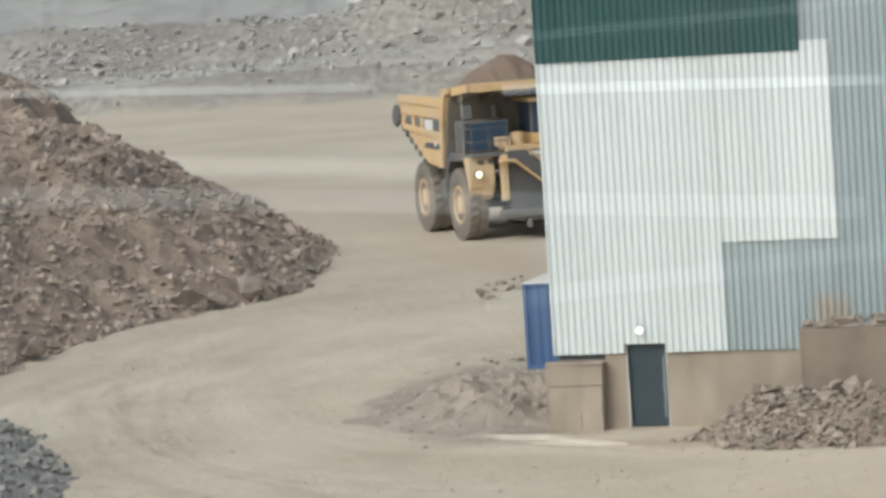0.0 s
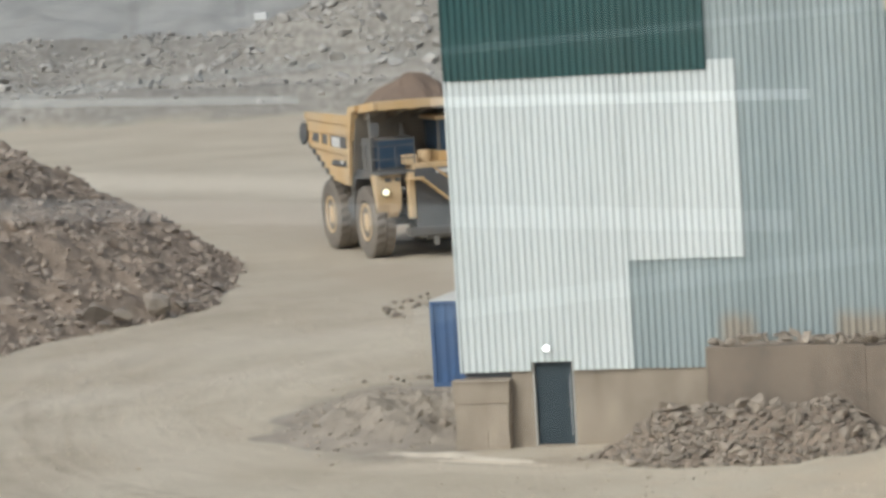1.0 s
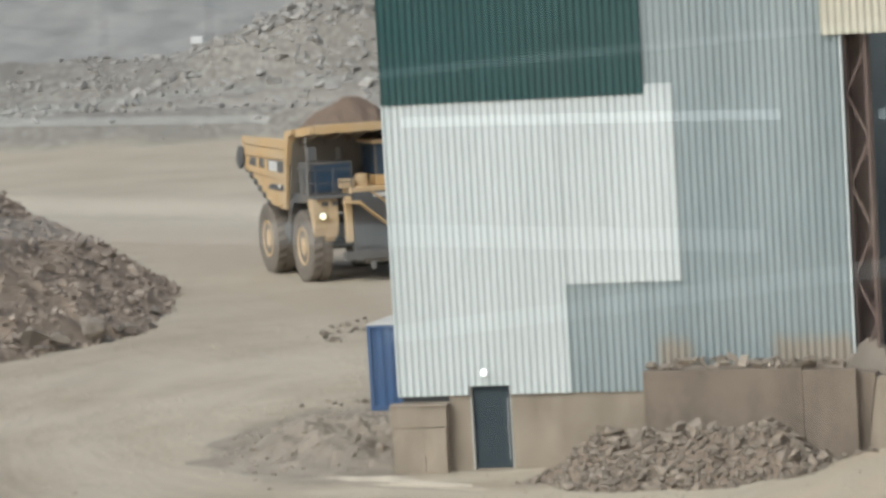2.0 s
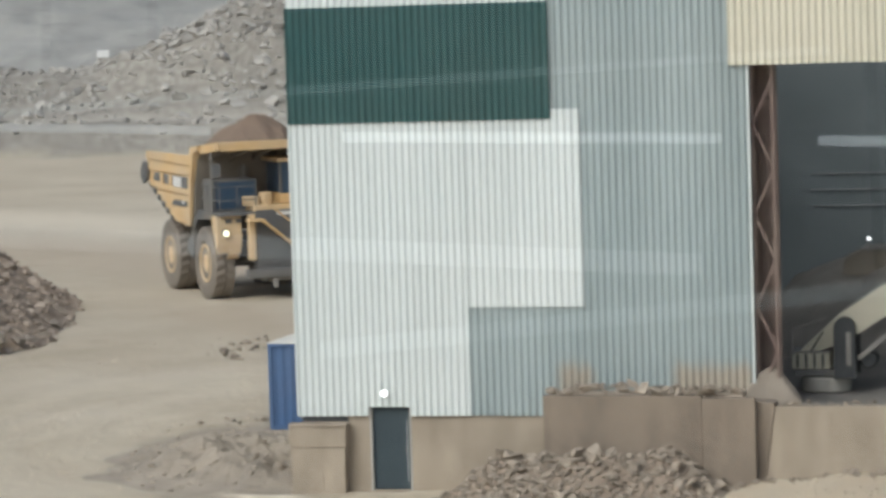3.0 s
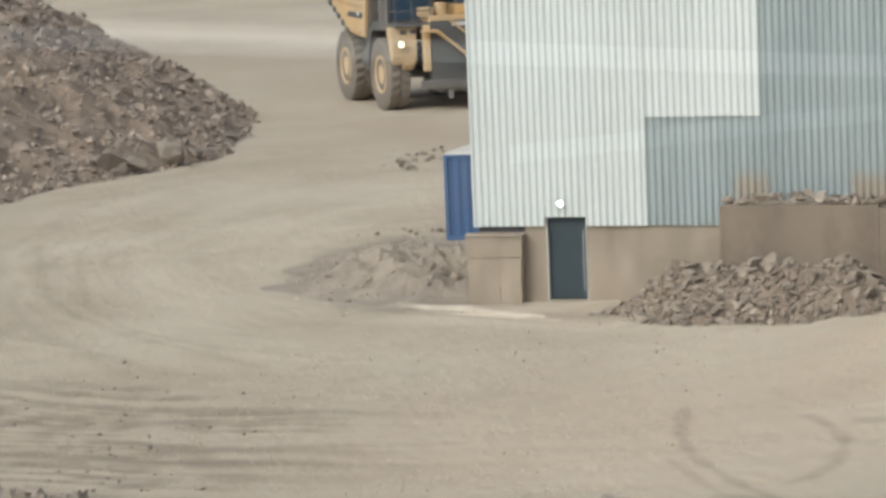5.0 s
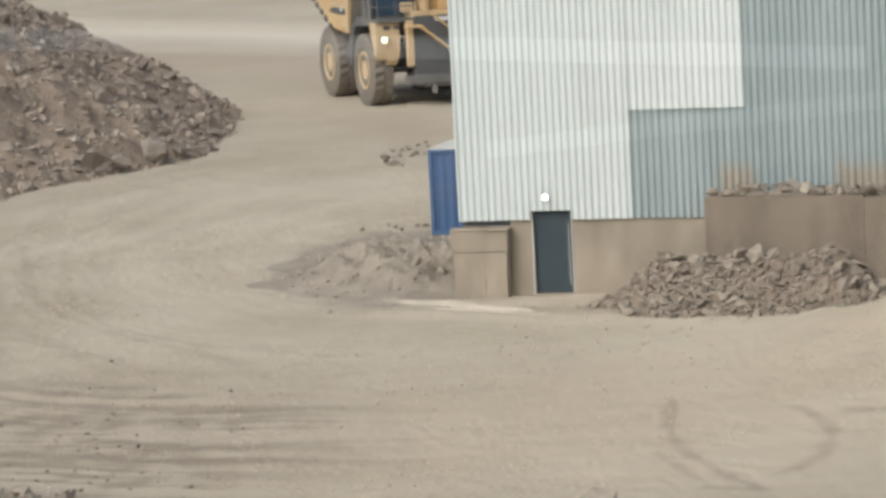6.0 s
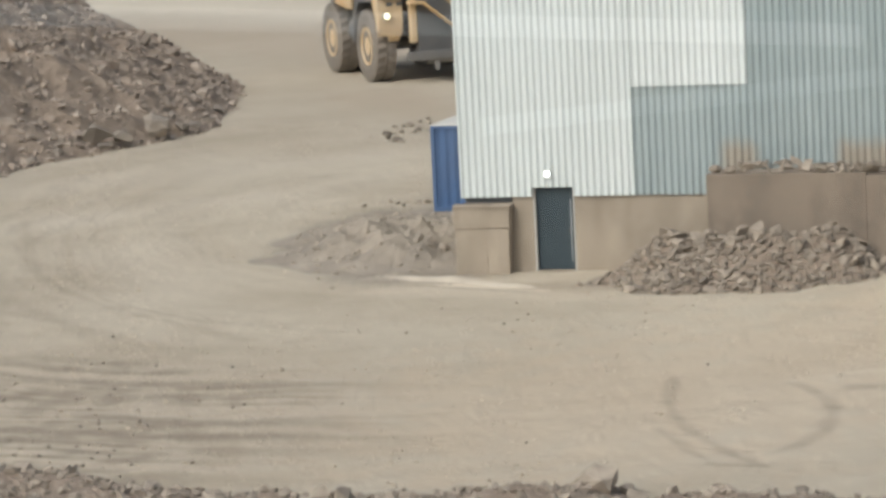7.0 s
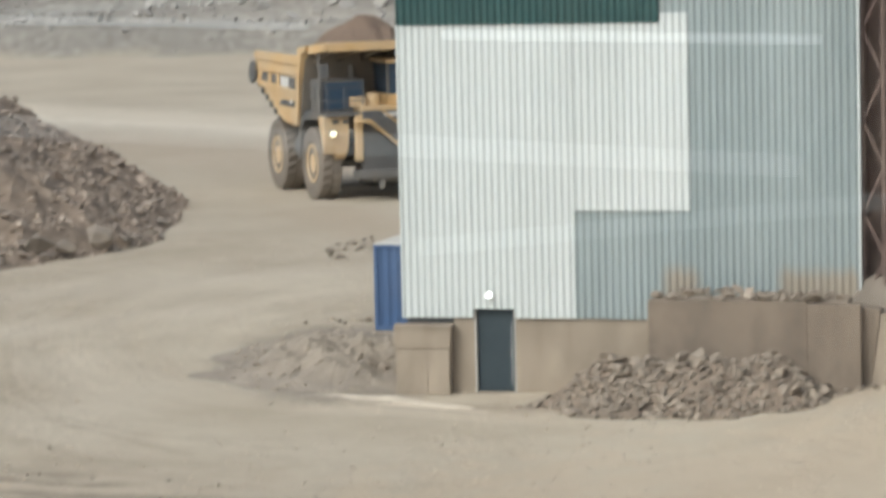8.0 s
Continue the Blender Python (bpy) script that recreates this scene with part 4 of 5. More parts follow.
def retaining_wall():
    w = thing("retaining_wall", SHED, "earth-stained concrete retaining wall before the loading bay", "retaining wall")
    a = part("wall_panel", box((4.72, -1.15, -0.3), (8.755, -0.85, 2.60), 0.02), M_CONCRETE_DARK, w, "darker stained concrete panel")
    part("wall_panel", box((8.765, -1.21, -0.3), (10.10, -0.92, 2.54), 0.025), M_CONCRETE_DARK, w)
    # dark wedge shaped like the shadow the panel casts on the recessed bay panel
    part("shadow_wedge", prism([(9.9, -0.3), (10.16, -0.3), (10.56, 2.37), (9.9, 2.45)], -0.915, -0.3), M_CONCRETE_DARK, w)
    part("return_wall", box((4.72, -0.85, -0.3), (4.95, -0.02, 2.56), 0.02), M_CONCRETE_DARK, w)
    part("bay_panel", prism([(10.0, -0.3), (18.4, -0.3), (18.4, 2.28), (10.0, 2.28)], -0.86, -0.5), M_CONCRETE, w, "pale dusty concrete panel")
    part("fill", box((4.95, -0.86, 1.4), (9.74, -0.05, 2.60)), M_RUBBLE, w)
    part("fill", box((9.98, -0.5, 1.2), (18.4, -0.0, 2.26)), M_FLOORIN, w)


retaining_wall()


def bay_stones():
    rng = random.Random(31)
    heap = thing("stone_row", SHED, "broken stones lying along the top of the retaining wall", "stones")
    spots = []
    for _ in range(190):
        u = rng.uniform(4.85, 9.7)
        s = 0.09 + 0.34 * rng.random() ** 3
        lift = 0.22 * math.exp(-((u - 6.4) / 0.8) ** 2) + 0.1 * math.exp(-((u - 9.2) / 0.6) ** 2)
        spots.append((u, rng.uniform(-1.12, -0.1), 2.60 + s * 0.2 + lift * rng.random(), s))
    for _ in range(90):
        s = 0.07 + 0.2 * rng.random() ** 4
        spots.append((rng.uniform(10.3, 15.5), rng.uniform(-0.8, -0.2), 2.29 + s * 0.2, s))
    rock_parts(heap, rock_shapes(6, 61), spots, M_RUBBLE, "stone")


bay_stones()


def wall_rubble():
    """Broken stone tipped against the foot of the retaining wall."""
    base = [(-1.3, 84.3), (-0.5, 83.4), (0.8, 82.3), (2.2, 82.2), (3.8, 81.9), (5.7, 82.2), (6.5, 83.2), (6.8, 85.3), (2.2, 86.4), (-0.2, 86.2)]
    ob, height, depth = heap_mesh("stone_mound", base, 0.62, 1.2, 0.12, 0.16, M_SPOIL, seed=11.0)
    tagged(ob, "heap of brown broken stone against the retaining wall", "rubble heap")
    spots = scatter_on(height, depth, -1.4, 7.5, 82, 86, 300, (0.21, 0.52), 15, -0.15, 0.25)
    rock_parts(ob, rock_shapes(10, 71), spots, M_RUBBLE)
    more = scatter_on(height, depth, -1.8, 7.4, 81.6, 86, 3800, (0.08, 0.30), 16, -0.5)
    st = joined_rocks("scree", STONES_B, more, M_RUBBLE)
    st.parent = ob
    tagged(st, kind="stuff")


wall_rubble()


def bay_contents():
    p = [(SHED @ Vector((u, v, 0))).xy for u, v in ((9.75, -0.3), (11.3, -0.35), (11.4, 0.6), (10.5, 1.3), (9.8, 1.0))]
    ob, h, d = heap_mesh("dust_mound", [tuple(q) for q in p], 1.5, 0.85, 0.05, 0.1, M_DUSTPILE, z0=2.24, seed=15.0)
    tagged(ob, "small pile of brown dust at the column's foot", "dust pile")
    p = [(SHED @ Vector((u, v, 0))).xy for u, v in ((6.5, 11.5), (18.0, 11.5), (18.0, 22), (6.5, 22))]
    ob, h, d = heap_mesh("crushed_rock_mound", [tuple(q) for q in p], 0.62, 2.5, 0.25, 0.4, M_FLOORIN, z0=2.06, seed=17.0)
    tagged(ob, "grey pile of crushed rock inside the shed", "rock pile")
    # conveyor that climbs from a drum base
    c = thing("conveyor", SHED @ pose(11.35, 4.0, 2.06), "beige inclined conveyor with black drive inside the bay", "conveyor")
    part("base_drum", lathe([(0.62, 0.0), (0.66, 0.06), (0.66, 0.36), (0.6, 0.42)], 28, pose(0, 0, 0, 90)), M_PALEDRUM, c, "round pale base")
    part("turntable", box((-0.75, -0.6, 0.45), (0.6, 0.6, 0.62), 0.05), M_BLACK, c)
    part("drive_rim", box((-0.88, -0.53, 1.05), (0.18, 0.53, 1.1), 0.02), M_GREYMET, c)
    part("drive_box", box((-0.85, -0.5, 0.62), (0.15, 0.5, 1.05), 0.05), M_BEIGE, c)
    for y0, y1 in ((-0.75, -0.45), (0.45, 0.75)):
        arch = [(0.28, 0.4)] + [(0.56 - 0.28 * math.cos(math.pi * k / 10), 1.72 + 0.28 * math.sin(math.pi * k / 10)) for k in range(11)] + [(0.84, 0.4)]
        p = part("pivot_post", prism(arch, y0, y1), M_DRIVE, c, "black round-topped pivot housing")
        part("guard_plate", box((0.60, y0 - 0.02, 0.75), (0.74, y0, 1.62), 0.004), M_GREYMET, p)
    part("return_drum", lathe([(0.18, -0.4), (0.22, -0.36), (0.22, 0.36), (0.18, 0.4)], 20, pose(1.15, 0, 0.85)), M_DRIVE, c)
    for k in range(4):
        part("drive_fin", box((-0.72 + 0.22 * k, -0.53, 0.66), (-0.66 + 0.22 * k, -0.5, 1.02)), M_DRIVE, c)
    part("brace", bar((-0.35, -0.46, 1.08), (-0.02, -0.46, 1.6), 0.05, 0.03), M_DRIVE, c)
    part("boom", prism([(-0.8, 0.95), (-0.55, 0.95), (0.6, 1.35), (5.6, 4.55), (5.6, 5.4), (0.4, 2.05)], -0.42, 0.42), M_BEIGE, c, "beige boom side plate")
    part("strut", bar((0.9, -0.5, 0.9), (4.6, -0.5, 3.9), 0.12, 0.12), M_GREYMET, c)
    part("strut", bar((0.9, 0.5, 0.9), (4.6, 0.5, 3.9), 0.12, 0.12), M_GREYMET, c)
    part("guard_rail", bar((-0.8, -0.6, 1.0), (-0.8, -0.6, 1.7), 0.04, None, True), M_GREYMET, c)
    part("guard_rail", bar((-0.8, -0.6, 1.7), (0.1, -0.6, 2.0), 0.04, None, True), M_GREYMET, c)
    # loader parked behind the pile
    m = thing("feed_hopper", SHED @ pose(11.9, 16.0, 4.35), "red-brown feed hopper with a small lit work lamp", "hopper")
    part("hopper_body", prism([(-1.2, -0.3), (1.5, -0.3), (1.6, 0.42), (-0.6, 0.42), (-1.1, 0.2)], -0.8, 0.8), M_DUSTDARK, m)
    part("hopper_rim", box((-0.65, -0.85, 0.42), (1.65, 0.85, 0.48), 0.02), M_GREYMET, m)
    for x in (-0.8, 0.8):
        for y in (-0.7, 0.7):
            part("leg", box((x - 0.06, y - 0.06, -2.4), (x + 0.06, y + 0.06, 0.02)), M_REDSTEEL, m)
    part("work_lamp", lathe([(0.03, 0), (0.05, -0.05), (0.045, -0.09)], 12, pose(-0.37, -0.85, 0.78)), M_TINYLAMP, m, "small lit work lamp")
    part("lamp_post", bar((-0.37, -0.8, 0.45), (-0.37, -0.8, 0.85), 0.04), M_GREYMET, m)


bay_contents()


# ---- blue container ----
def shipping_container():
    c = thing("shipping_container", pose(-5.96, 99.44, 0.02, 0, 0, -15), "blue ribbed steel shipping container with a pale roof", "container")
    w, l, h = 2.44, 6.06, 2.55
    for x in (0, w - 0.12):
        for y in (0, l - 0.12):
            part("corner_post", box((x, y, 0), (x + 0.12, y + 0.12, h), 0.012), M_BLUE, c)
    part("end_panel", corrugated(0.12, w - 0.12, 0.14, h - 0.1, 0.07, 0.28, 0.04), M_BLUE, c)
    for x in (0.06, w - 0.1):
        bm = corrugated(0.12, l - 0.12, 0.14, h - 0.1, 0.0, 0.28, 0.04)
        bmesh.ops.transform(bm, matrix=pose(x, 0, 0, 0, 0, 90), verts=bm.verts)
        part("side_panel", bm, M_BLUE, c)
    part("end_panel", box((0.12, l - 0.08, 0.14), (w - 0.12, l - 0.04, h - 0.1)), M_BLUE, c)
    part("roof", box((0.0, 0.0, h), (w, l, h + 0.03), 0.008), M_ROOFWHITE, c, "pale dusty roof sheet")
    for y in (0.0, l - 0.1):
        part("rail", box((0.12, y, 0.0), (w - 0.12, y + 0.1, 0.14), 0.01), M_BLUE, c)
        part("rail", box((0.12, y, h - 0.1), (w - 0.12, y + 0.1, h), 0.01), M_BLUE, c)
    for x in (0.0, w - 0.1):
        part("rail", box((x, 0.12, 0.0), (x + 0.1, l - 0.12, 0.14), 0.01), M_BLUE, c)
    part("floor_pan", box((0.1, 0.1, 0.08), (w - 0.1, l - 0.1, 0.13)), M_BLACK, c)


shipping_container()


def far_tank():
    t = thing("water_tank", pose(-37.0, 352, 5.15), "small white tank on the far spoil slope", "tank")
    part("tank_body", box((-0.65, -0.6, 0.3), (0.65, 0.6, 1.05), 0.12), M_LIGHTBAND, t)
    part("stand", box((-0.6, -0.5, -0.6), (0.6, 0.5, 0.3), 0.03), M_GREYMET, t)


far_tank()


# ---- dump truck; local x forward, y to its left ----
def tyre_bm(r=1.53, w=0.95):
    """One skin: side walls and a tread cut into slanted lugs."""
    seg = 96
    rows = [(0.78, -0.40, 0), (0.95, -0.475, 0), (1.30, -0.475, 0), (1.43, -0.44, 0), (r, -0.40, 1), (r, -0.05, 1), (r - 0.08, 0.0, 0), (r, 0.05, 2), (r, 0.40, 2), (1.43, 0.44, 0), (1.30, 0.475, 0), (0.95, 0.475, 0), (0.78, 0.40, 0)]
    bm = bmesh.new()
    rings = []
    for rad, y, lug in rows:
        ring = []
        for k in range(seg):
            rr = rad
            if lug:
                phase = (k + (2 if lug == 2 else 0) + (1 if abs(y) > 0.2 else 0)) % 4
                rr = rad if phase < 2 else rad - 0.05
            a = 2 * math.pi * k / seg
            ring.append(bm.verts.new((rr * math.cos(a), y, rr * math.sin(a))))
        rings.append(ring)
    for a, b in zip(rings, rings[1:]):
        for k in range(seg):
            j = (k + 1) % seg
            bm.faces.new((a[k], a[j], b[j], b[k]))
    bm.faces.new(rings[0])
    bm.faces.new(rings[-1][::-1])
    return bm


def rim_bm(side):
    prof = [(0.80, 0.40), (0.80, 0.44), (0.72, 0.45), (0.66, 0.36), (0.42, 0.28), (0.40, 0.40), (0.30, 0.43), (0.12, 0.43)]
    bm = lathe([(0.8, -0.3)] + prof, 32)
    for k in range(12):
        a = 2 * math.pi * k / 12
        add_box(bm, (-0.03, 0.28, -0.03), (0.03, 0.36, 0.03), 0.0, Matrix.Rotation(a, 4, "Y") @ pose(0.55, 0, 0))
    if side < 0:
        bmesh.ops.transform(bm, matrix=Matrix.Rotation(math.pi, 4, "Z"), verts=bm.verts)
    return bm


def dump_truck():
    t = thing("dump_truck", pose(-8.9, 144.3, 0.0, 0, 0, -68.8), "large dusty yellow rigid dump truck loaded with brown earth, headlamps lit", "dump truck")
    tyre_me = rim_l = None
    for x, ys in ((2.2, (-2.6, 2.6)), (-3.3, (-2.5, -1.35, 1.35, 2.5))):
        for y in ys:
            w = part("wheel", tyre_bm(), M_TYRE, t, "dust-coated black tyre", False)
            w.location = (x, y, 1.5)
            rb = rim_bm(1 if y > 0 else -1)
            part("rim", rb, M_YELLOW, w, "yellow steel rim")
    # frame and axles
    part("frame", box((-4.6, -0.95, 1.45), (3.6, -0.55, 2.25), 0.03), M_BLACK, t)
    part("frame", box((-4.6, 0.55, 1.45), (3.6, 0.95, 2.25), 0.03), M_BLACK, t)
    part("rear_axle", lathe([(0.35, -1.9), (0.62, -0.5), (0.62, 0.5), (0.35, 1.9)], 20, pose(-3.3, 0, 1.5)), M_BLACK, t)
    part("front_axle", lathe([(0.22, -2.0), (0.22, 2.0)], 16, pose(2.2, 0, 1.5)), M_BLACK, t)
    for y in (-1.75, 1.75):
        part("suspension", bar((2.2, y, 1.5), (2.05, y * 0.85, 3.3), 0.42, None, True), M_BLACK, t)
        part("suspension", bar((-3.4, y * 0.45, 1.7), (-3.5, y * 0.45, 3.0), 0.36, None, True), M_BLACK, t)
    part("fuel_tank", lathe([(0.3, -0.75), (0.62, -0.7), (0.62, 0.7), (0.3, 0.75)], 20, pose(-0.55, -2.15, 1.95, 0, 0, 90)), M_BLACK, t)
    part("hydraulic_tank", lathe([(0.3, -0.75), (0.58, -0.7), (0.58, 0.7), (0.3, 0.75)], 20, pose(-0.55, 2.15, 1.95, 0, 0, 90)), M_BLACK, t)
    part("hoist_cylinder", bar((-0.9, -1.15, 1.5), (-0.3, -1.2, 3.4), 0.32, None, True), M_BLACK, t)
    part("hoist_cylinder", bar((-0.9, 1.15, 1.5), (-0.3, 1.2, 3.4), 0.32, None, True), M_BLACK, t)
    # dump body: floor rising to the tail, side walls, front wall, canopy
    for s in (-1, 1):
        def slab(outline, a, c):
            return prism(outline, min(s * a, s * c), max(s * a, s * c))
        side = part("body_side", slab([(0.55, 3.2), (1.25, 5.75), (-5.35, 5.72), (-6.15, 5.2), (-5.95, 4.8), (-4.3, 4.05), (-1.9, 3.1), (-0.2, 2.95)], 2.95, 3.1), M_YELLOW, t, "yellow dump body side with dark panel")
        part("top_rail", slab([(1.2, 5.55), (1.3, 5.95), (-5.4, 5.93), (-5.5, 5.62)], 3.1, 3.24), M_YELLOW, side)
        part("upper_panel", slab([(1.05, 5.12), (1.18, 5.5), (-5.5, 5.58), (-5.75, 5.1)], 3.1, 3.17), M_YELLOW, side)
        part("shoulder", slab([(0.9, 5.5), (1.3, 6.32), (2.35, 6.42), (2.3, 6.2), (1.75, 6.1), (1.25, 4.9), (0.95, 4.9)], 2.95, 3.26), M_YELLOW, side, "raised yellow shoulder of the dump body")
        part("side_rib", slab([(0.9, 4.25), (0.95, 4.47), (-5.3, 4.67), (-5.1, 4.42)], 3.1, 3.2), M_YELLOW, side)
        part("front_rib", slab([(0.35, 3.0), (0.75, 3.0), (1.25, 5.5), (0.9, 5.5)], 3.1, 3.22), M_YELLOW, side)
        part("panel", slab([(0.25, 4.5), (0.3, 5.0), (-4.6, 5.03), (-4.95, 4.68)], 3.1, 3.125), M_BLACK, side, "dark recessed name panel")
        for x in (-3.6, -2.3):
            part("panel_rib", slab([(x, 4.46), (x + 0.35, 4.46), (x + 0.35, 5.05), (x, 5.05)], 3.12, 3.18), M_YELLOW, side)
        part("nameplate", slab([(-1.75, 4.54), (-0.6, 4.54), (-0.6, 4.97), (-1.75, 4.97)], 3.125, 3.15), M_LIGHTBAND, side, "plain pale nameplate")
        part("lower_rib", slab([(0.45, 3.75), (0.45, 3.98), (-1.6, 3.98), (-2.0, 3.75)], 3.1, 3.18), M_BLACK, side)
        part("lower_panel", slab([(0.3, 3.25), (0.45, 3.7), (-1.7, 3.7), (-2.2, 3.3), (-0.3, 3.05)], 3.1, 3.16), M_YELLOW, side)
        part("side_lamp", slab([(-0.25, 3.86), (-0.05, 3.86), (-0.05, 4.02), (-0.25, 4.02)], 3.18, 3.22), M_LIGHTBAND, side, "small pale side lamp")
        for k in range(6):
            x = -5.3 + 0.62 * k
            part("edge_stud", slab([(x, 4.42 - 0.36 * k * 0.72), (x + 0.25, 4.33 - 0.36 * k * 0.72), (x + 0.28, 4.52 - 0.36 * k * 0.72), (x + 0.02, 4.62 - 0.36 * k * 0.72)], 3.1, 3.2), M_BLACK, side)
        part("tail_ear", slab([(-5.5, 4.7), (-5.3, 5.4), (-6.0, 5.45), (-6.45, 5.1), (-6.5, 4.75), (-6.1, 4.45)], 3.1, 3.24), M_BLACK, side, "dark worn tail plate")
    part("body_floor", prism([(0.7, 2.95), (0.7, 3.15), (-0.4, 3.15), (-6.1, 5.05), (-6.2, 4.8), (-0.4, 2.9)], -2.95, 2.95), M_YELLOW, t)
    for k in range(5):
        x = -1.2 - k * 1.0
        z = 2.98 + (-(x + 0.4)) * 0.33
        part("floor_rib", box((x - 0.12, -3.0, z - 0.22), (x + 0.12, 3.0, z + 0.05), 0.02), M_BLACK, t)
    part("body_front", prism([(0.5, 2.7), (0.7, 2.7), (1.75, 6.2), (1.5, 6.2)], -3.05, 3.05), M_DUSTDARK, t, "dusty dark front wall of the dump body")
    part("canopy", prism([(1.2, 6.0), (1.4, 6.25), (4.3, 6.48), (4.4, 6.33), (1.6, 6.02)], -2.95, 2.95), M_YELLOW, t, "yellow canopy over the cab")
    for s in (-1, 1):
        part("canopy_lip", prism([(1.9, 6.15), (2.0, 6.4), (4.35, 6.62), (4.42, 6.28), (2.3, 6.08)], min(s * 2.95, s * 3.08), max(s * 2.95, s * 3.08)), M_YELLOW, t)
    for k in range(6):
        y = -2.6 + k * 1.04
        part("canopy_rib", prism([(1.5, 5.6), (1.75, 6.03), (4.2, 6.35), (4.2, 6.24), (1.85, 5.78)], y - 0.08, y + 0.08), M_DUSTDARK, t)
    # load
    lb = bmesh.new()
    bmesh.ops.create_grid(lb, x_segments=44, y_segments=36, size=1.0)
    for v in lb.verts:
        x, y = v.co.x, v.co.y
        r = max(0.0, 1 - math.hypot((x - 0.25) * 1.05, y - 0.12) ** 1.5)
        v.co = Vector((-1.7 + 2.6 * x, 2.9 * y, 5.2 + 2.35 * r + 0.28 * fbm(x * 3, y * 3, 1.0, 5, 3.3)))
    part("load", lb, M_LOAD, t, "heaped load of brown earth")
    # deck, fenders, front
    part("canopy_front", prism([(4.25, 6.3), (4.32, 6.62), (4.46, 6.6), (4.46, 6.26)], -2.9, 2.9), M_YELLOW, t, "yellow front lip of the canopy")
    part("deck", box((1.2, -3.0, 3.55), (4.35, 3.0, 3.68), 0.02), M_BLACK, t)
    for s in (-1, 1):
        y0, y1 = min(s * 2.0, s * 3.05), max(s * 2.0, s * 3.05)
        f = part("front_fender", prism([(3.2, 3.55), (4.1, 3.55), (4.15, 2.75), (4.1, 2.35), (3.95, 2.0), (3.75, 2.5), (3.4, 3.2)], y0, y1), M_YELLOW, t, "yellow front fender")
        part("mudguard", prism([(0.3, 1.6), (0.55, 1.6), (0.8, 2.8), (1.35, 3.3), (3.4, 3.4), (3.4, 3.55), (1.2, 3.55), (0.5, 3.0)], min(s * 1.9, s * 3.05), max(s * 1.9, s * 3.05)), M_BLACK, t)
        h = part("headlamp_pod", lathe([(0.14, 0), (0.18, -0.06), (0.18, -0.16), (0.15, -0.18)], 24, pose(4.14, s * 2.72, 2.85, 0, 0, 90)), M_BLACK, t)
        part("headlamp", lathe([(0.148, -0.17), (0.12, -0.21), (0.04, -0.23)], 24, pose(4.14, s * 2.72, 2.85, 0, 0, 90)), M_HEADLAMP, h, "lit round headlamp")
        for k in range(2):
            part("marker_lamp", box((4.09, s * (2.1 + 0.45 * k) - 0.13, 3.25), (4.15, s * (2.1 + 0.45 * k) + 0.13, 3.42), 0.02), M_BLACK, f)
        part("front_strut", box((4.2, min(s * 1.5, s * 1.78), 1.7), (4.5, max(s * 1.5, s * 1.78), 3.6), 0.03), M_YELLOW, t)
        part("fender_tip", prism([(3.75, 1.75), (4.0, 1.95), (4.1, 2.4), (3.7, 2.6)], min(s * 2.1, s * 2.55), max(s * 2.1, s * 2.55)), M_YELLOW, f)
    part("radiator", box((4.0, -1.45, 1.25), (4.42, 1.45, 3.75), 0.03), M_BLACK, t, "black radiator grille")
    for k in range(9):
        part("grille_bar", box((4.42, -1.35, 1.5 + 0.22 * k), (4.45, 1.35, 1.56 + 0.22 * k)), M_BLACK, t)
    part("grille_name", box((4.45, -0.55, 3.5), (4.47, 0.55, 3.66)), M_LIGHTBAND, t, "plain pale badge on the grille")
    part("hood", box((2.2, -1.5, 3.68), (4.4, 1.5, 3.95), 0.05), M_YELLOW, t)
    part("bumper", box((4.2, -1.9, 0.95), (4.7, 1.9, 1.3), 0.05), M_BLACK, t, "dark bumper beam")
    part("tow_hook", box((4.7, -0.9, 0.55), (4.85, -0.7, 0.9), 0.03), M_GREYMET, t)
    part("tow_hook", box((4.7, 0.7, 0.55), (4.85, 0.9, 0.9), 0.03), M_GREYMET, t)
    part("belly_guard", box((2.6, -1.0, 0.75), (4.2, 1.0, 1.3), 0.05), M_GREYMET, t)
    # diagonal stair across the grille
    for dx in (0.0, 0.42):
        part("stair_stringer", bar((4.62 + dx * 0.6, -1.3, 3.35), (4.62 + dx * 0.6, 1.15, 1.35), 0.07, 0.2), M_YELLOW, t)
        part("stair_rail", bar((4.62 + dx * 0.6, -1.3, 4.25), (4.62 + dx * 0.6, 1.15, 2.25), 0.05, None, True), M_YELLOW, t)
    for k in range(8):
        f = (k + 0.5) / 8
        part("tread", box((4.62, -1.3 + 2.45 * f - 0.12, 3.33 - 2.0 * f), (4.88, -1.3 + 2.45 * f + 0.12, 3.37 - 2.0 * f)), M_YELLOW, t)
    part("stair_landing", box((4.45, 1.1, 1.25), (5.0, 2.5, 1.35), 0.01), M_YELLOW, t)
    part("stair_landing", box((4.4, -1.9, 3.3), (4.95, -1.2, 3.4), 0.01), M_YELLOW, t)
    # cab on the truck's left
    cab = part("cab", box((1.7, -0.15, 3.95), (3.7, 1.95, 4.35), 0.05), M_YELLOW, t, "yellow cab with blue-tinted glass")
    part("cab_roof", box((1.6, -0.25, 5.65), (3.85, 2.05, 5.82), 0.05), M_YELLOW, cab)
    part("cab_glass", box((1.8, -0.07, 4.35), (3.62, 1.87, 5.65), 0.02), M_BLUEGLASS, cab, "blue-tinted cab glass")
    for x in (1.72, 3.58):
        for y in (-0.13, 1.85):
            part("cab_pillar", box((x, y, 4.35), (x + 0.1, y + 0.1, 5.65), 0.01), M_BLACK, cab)
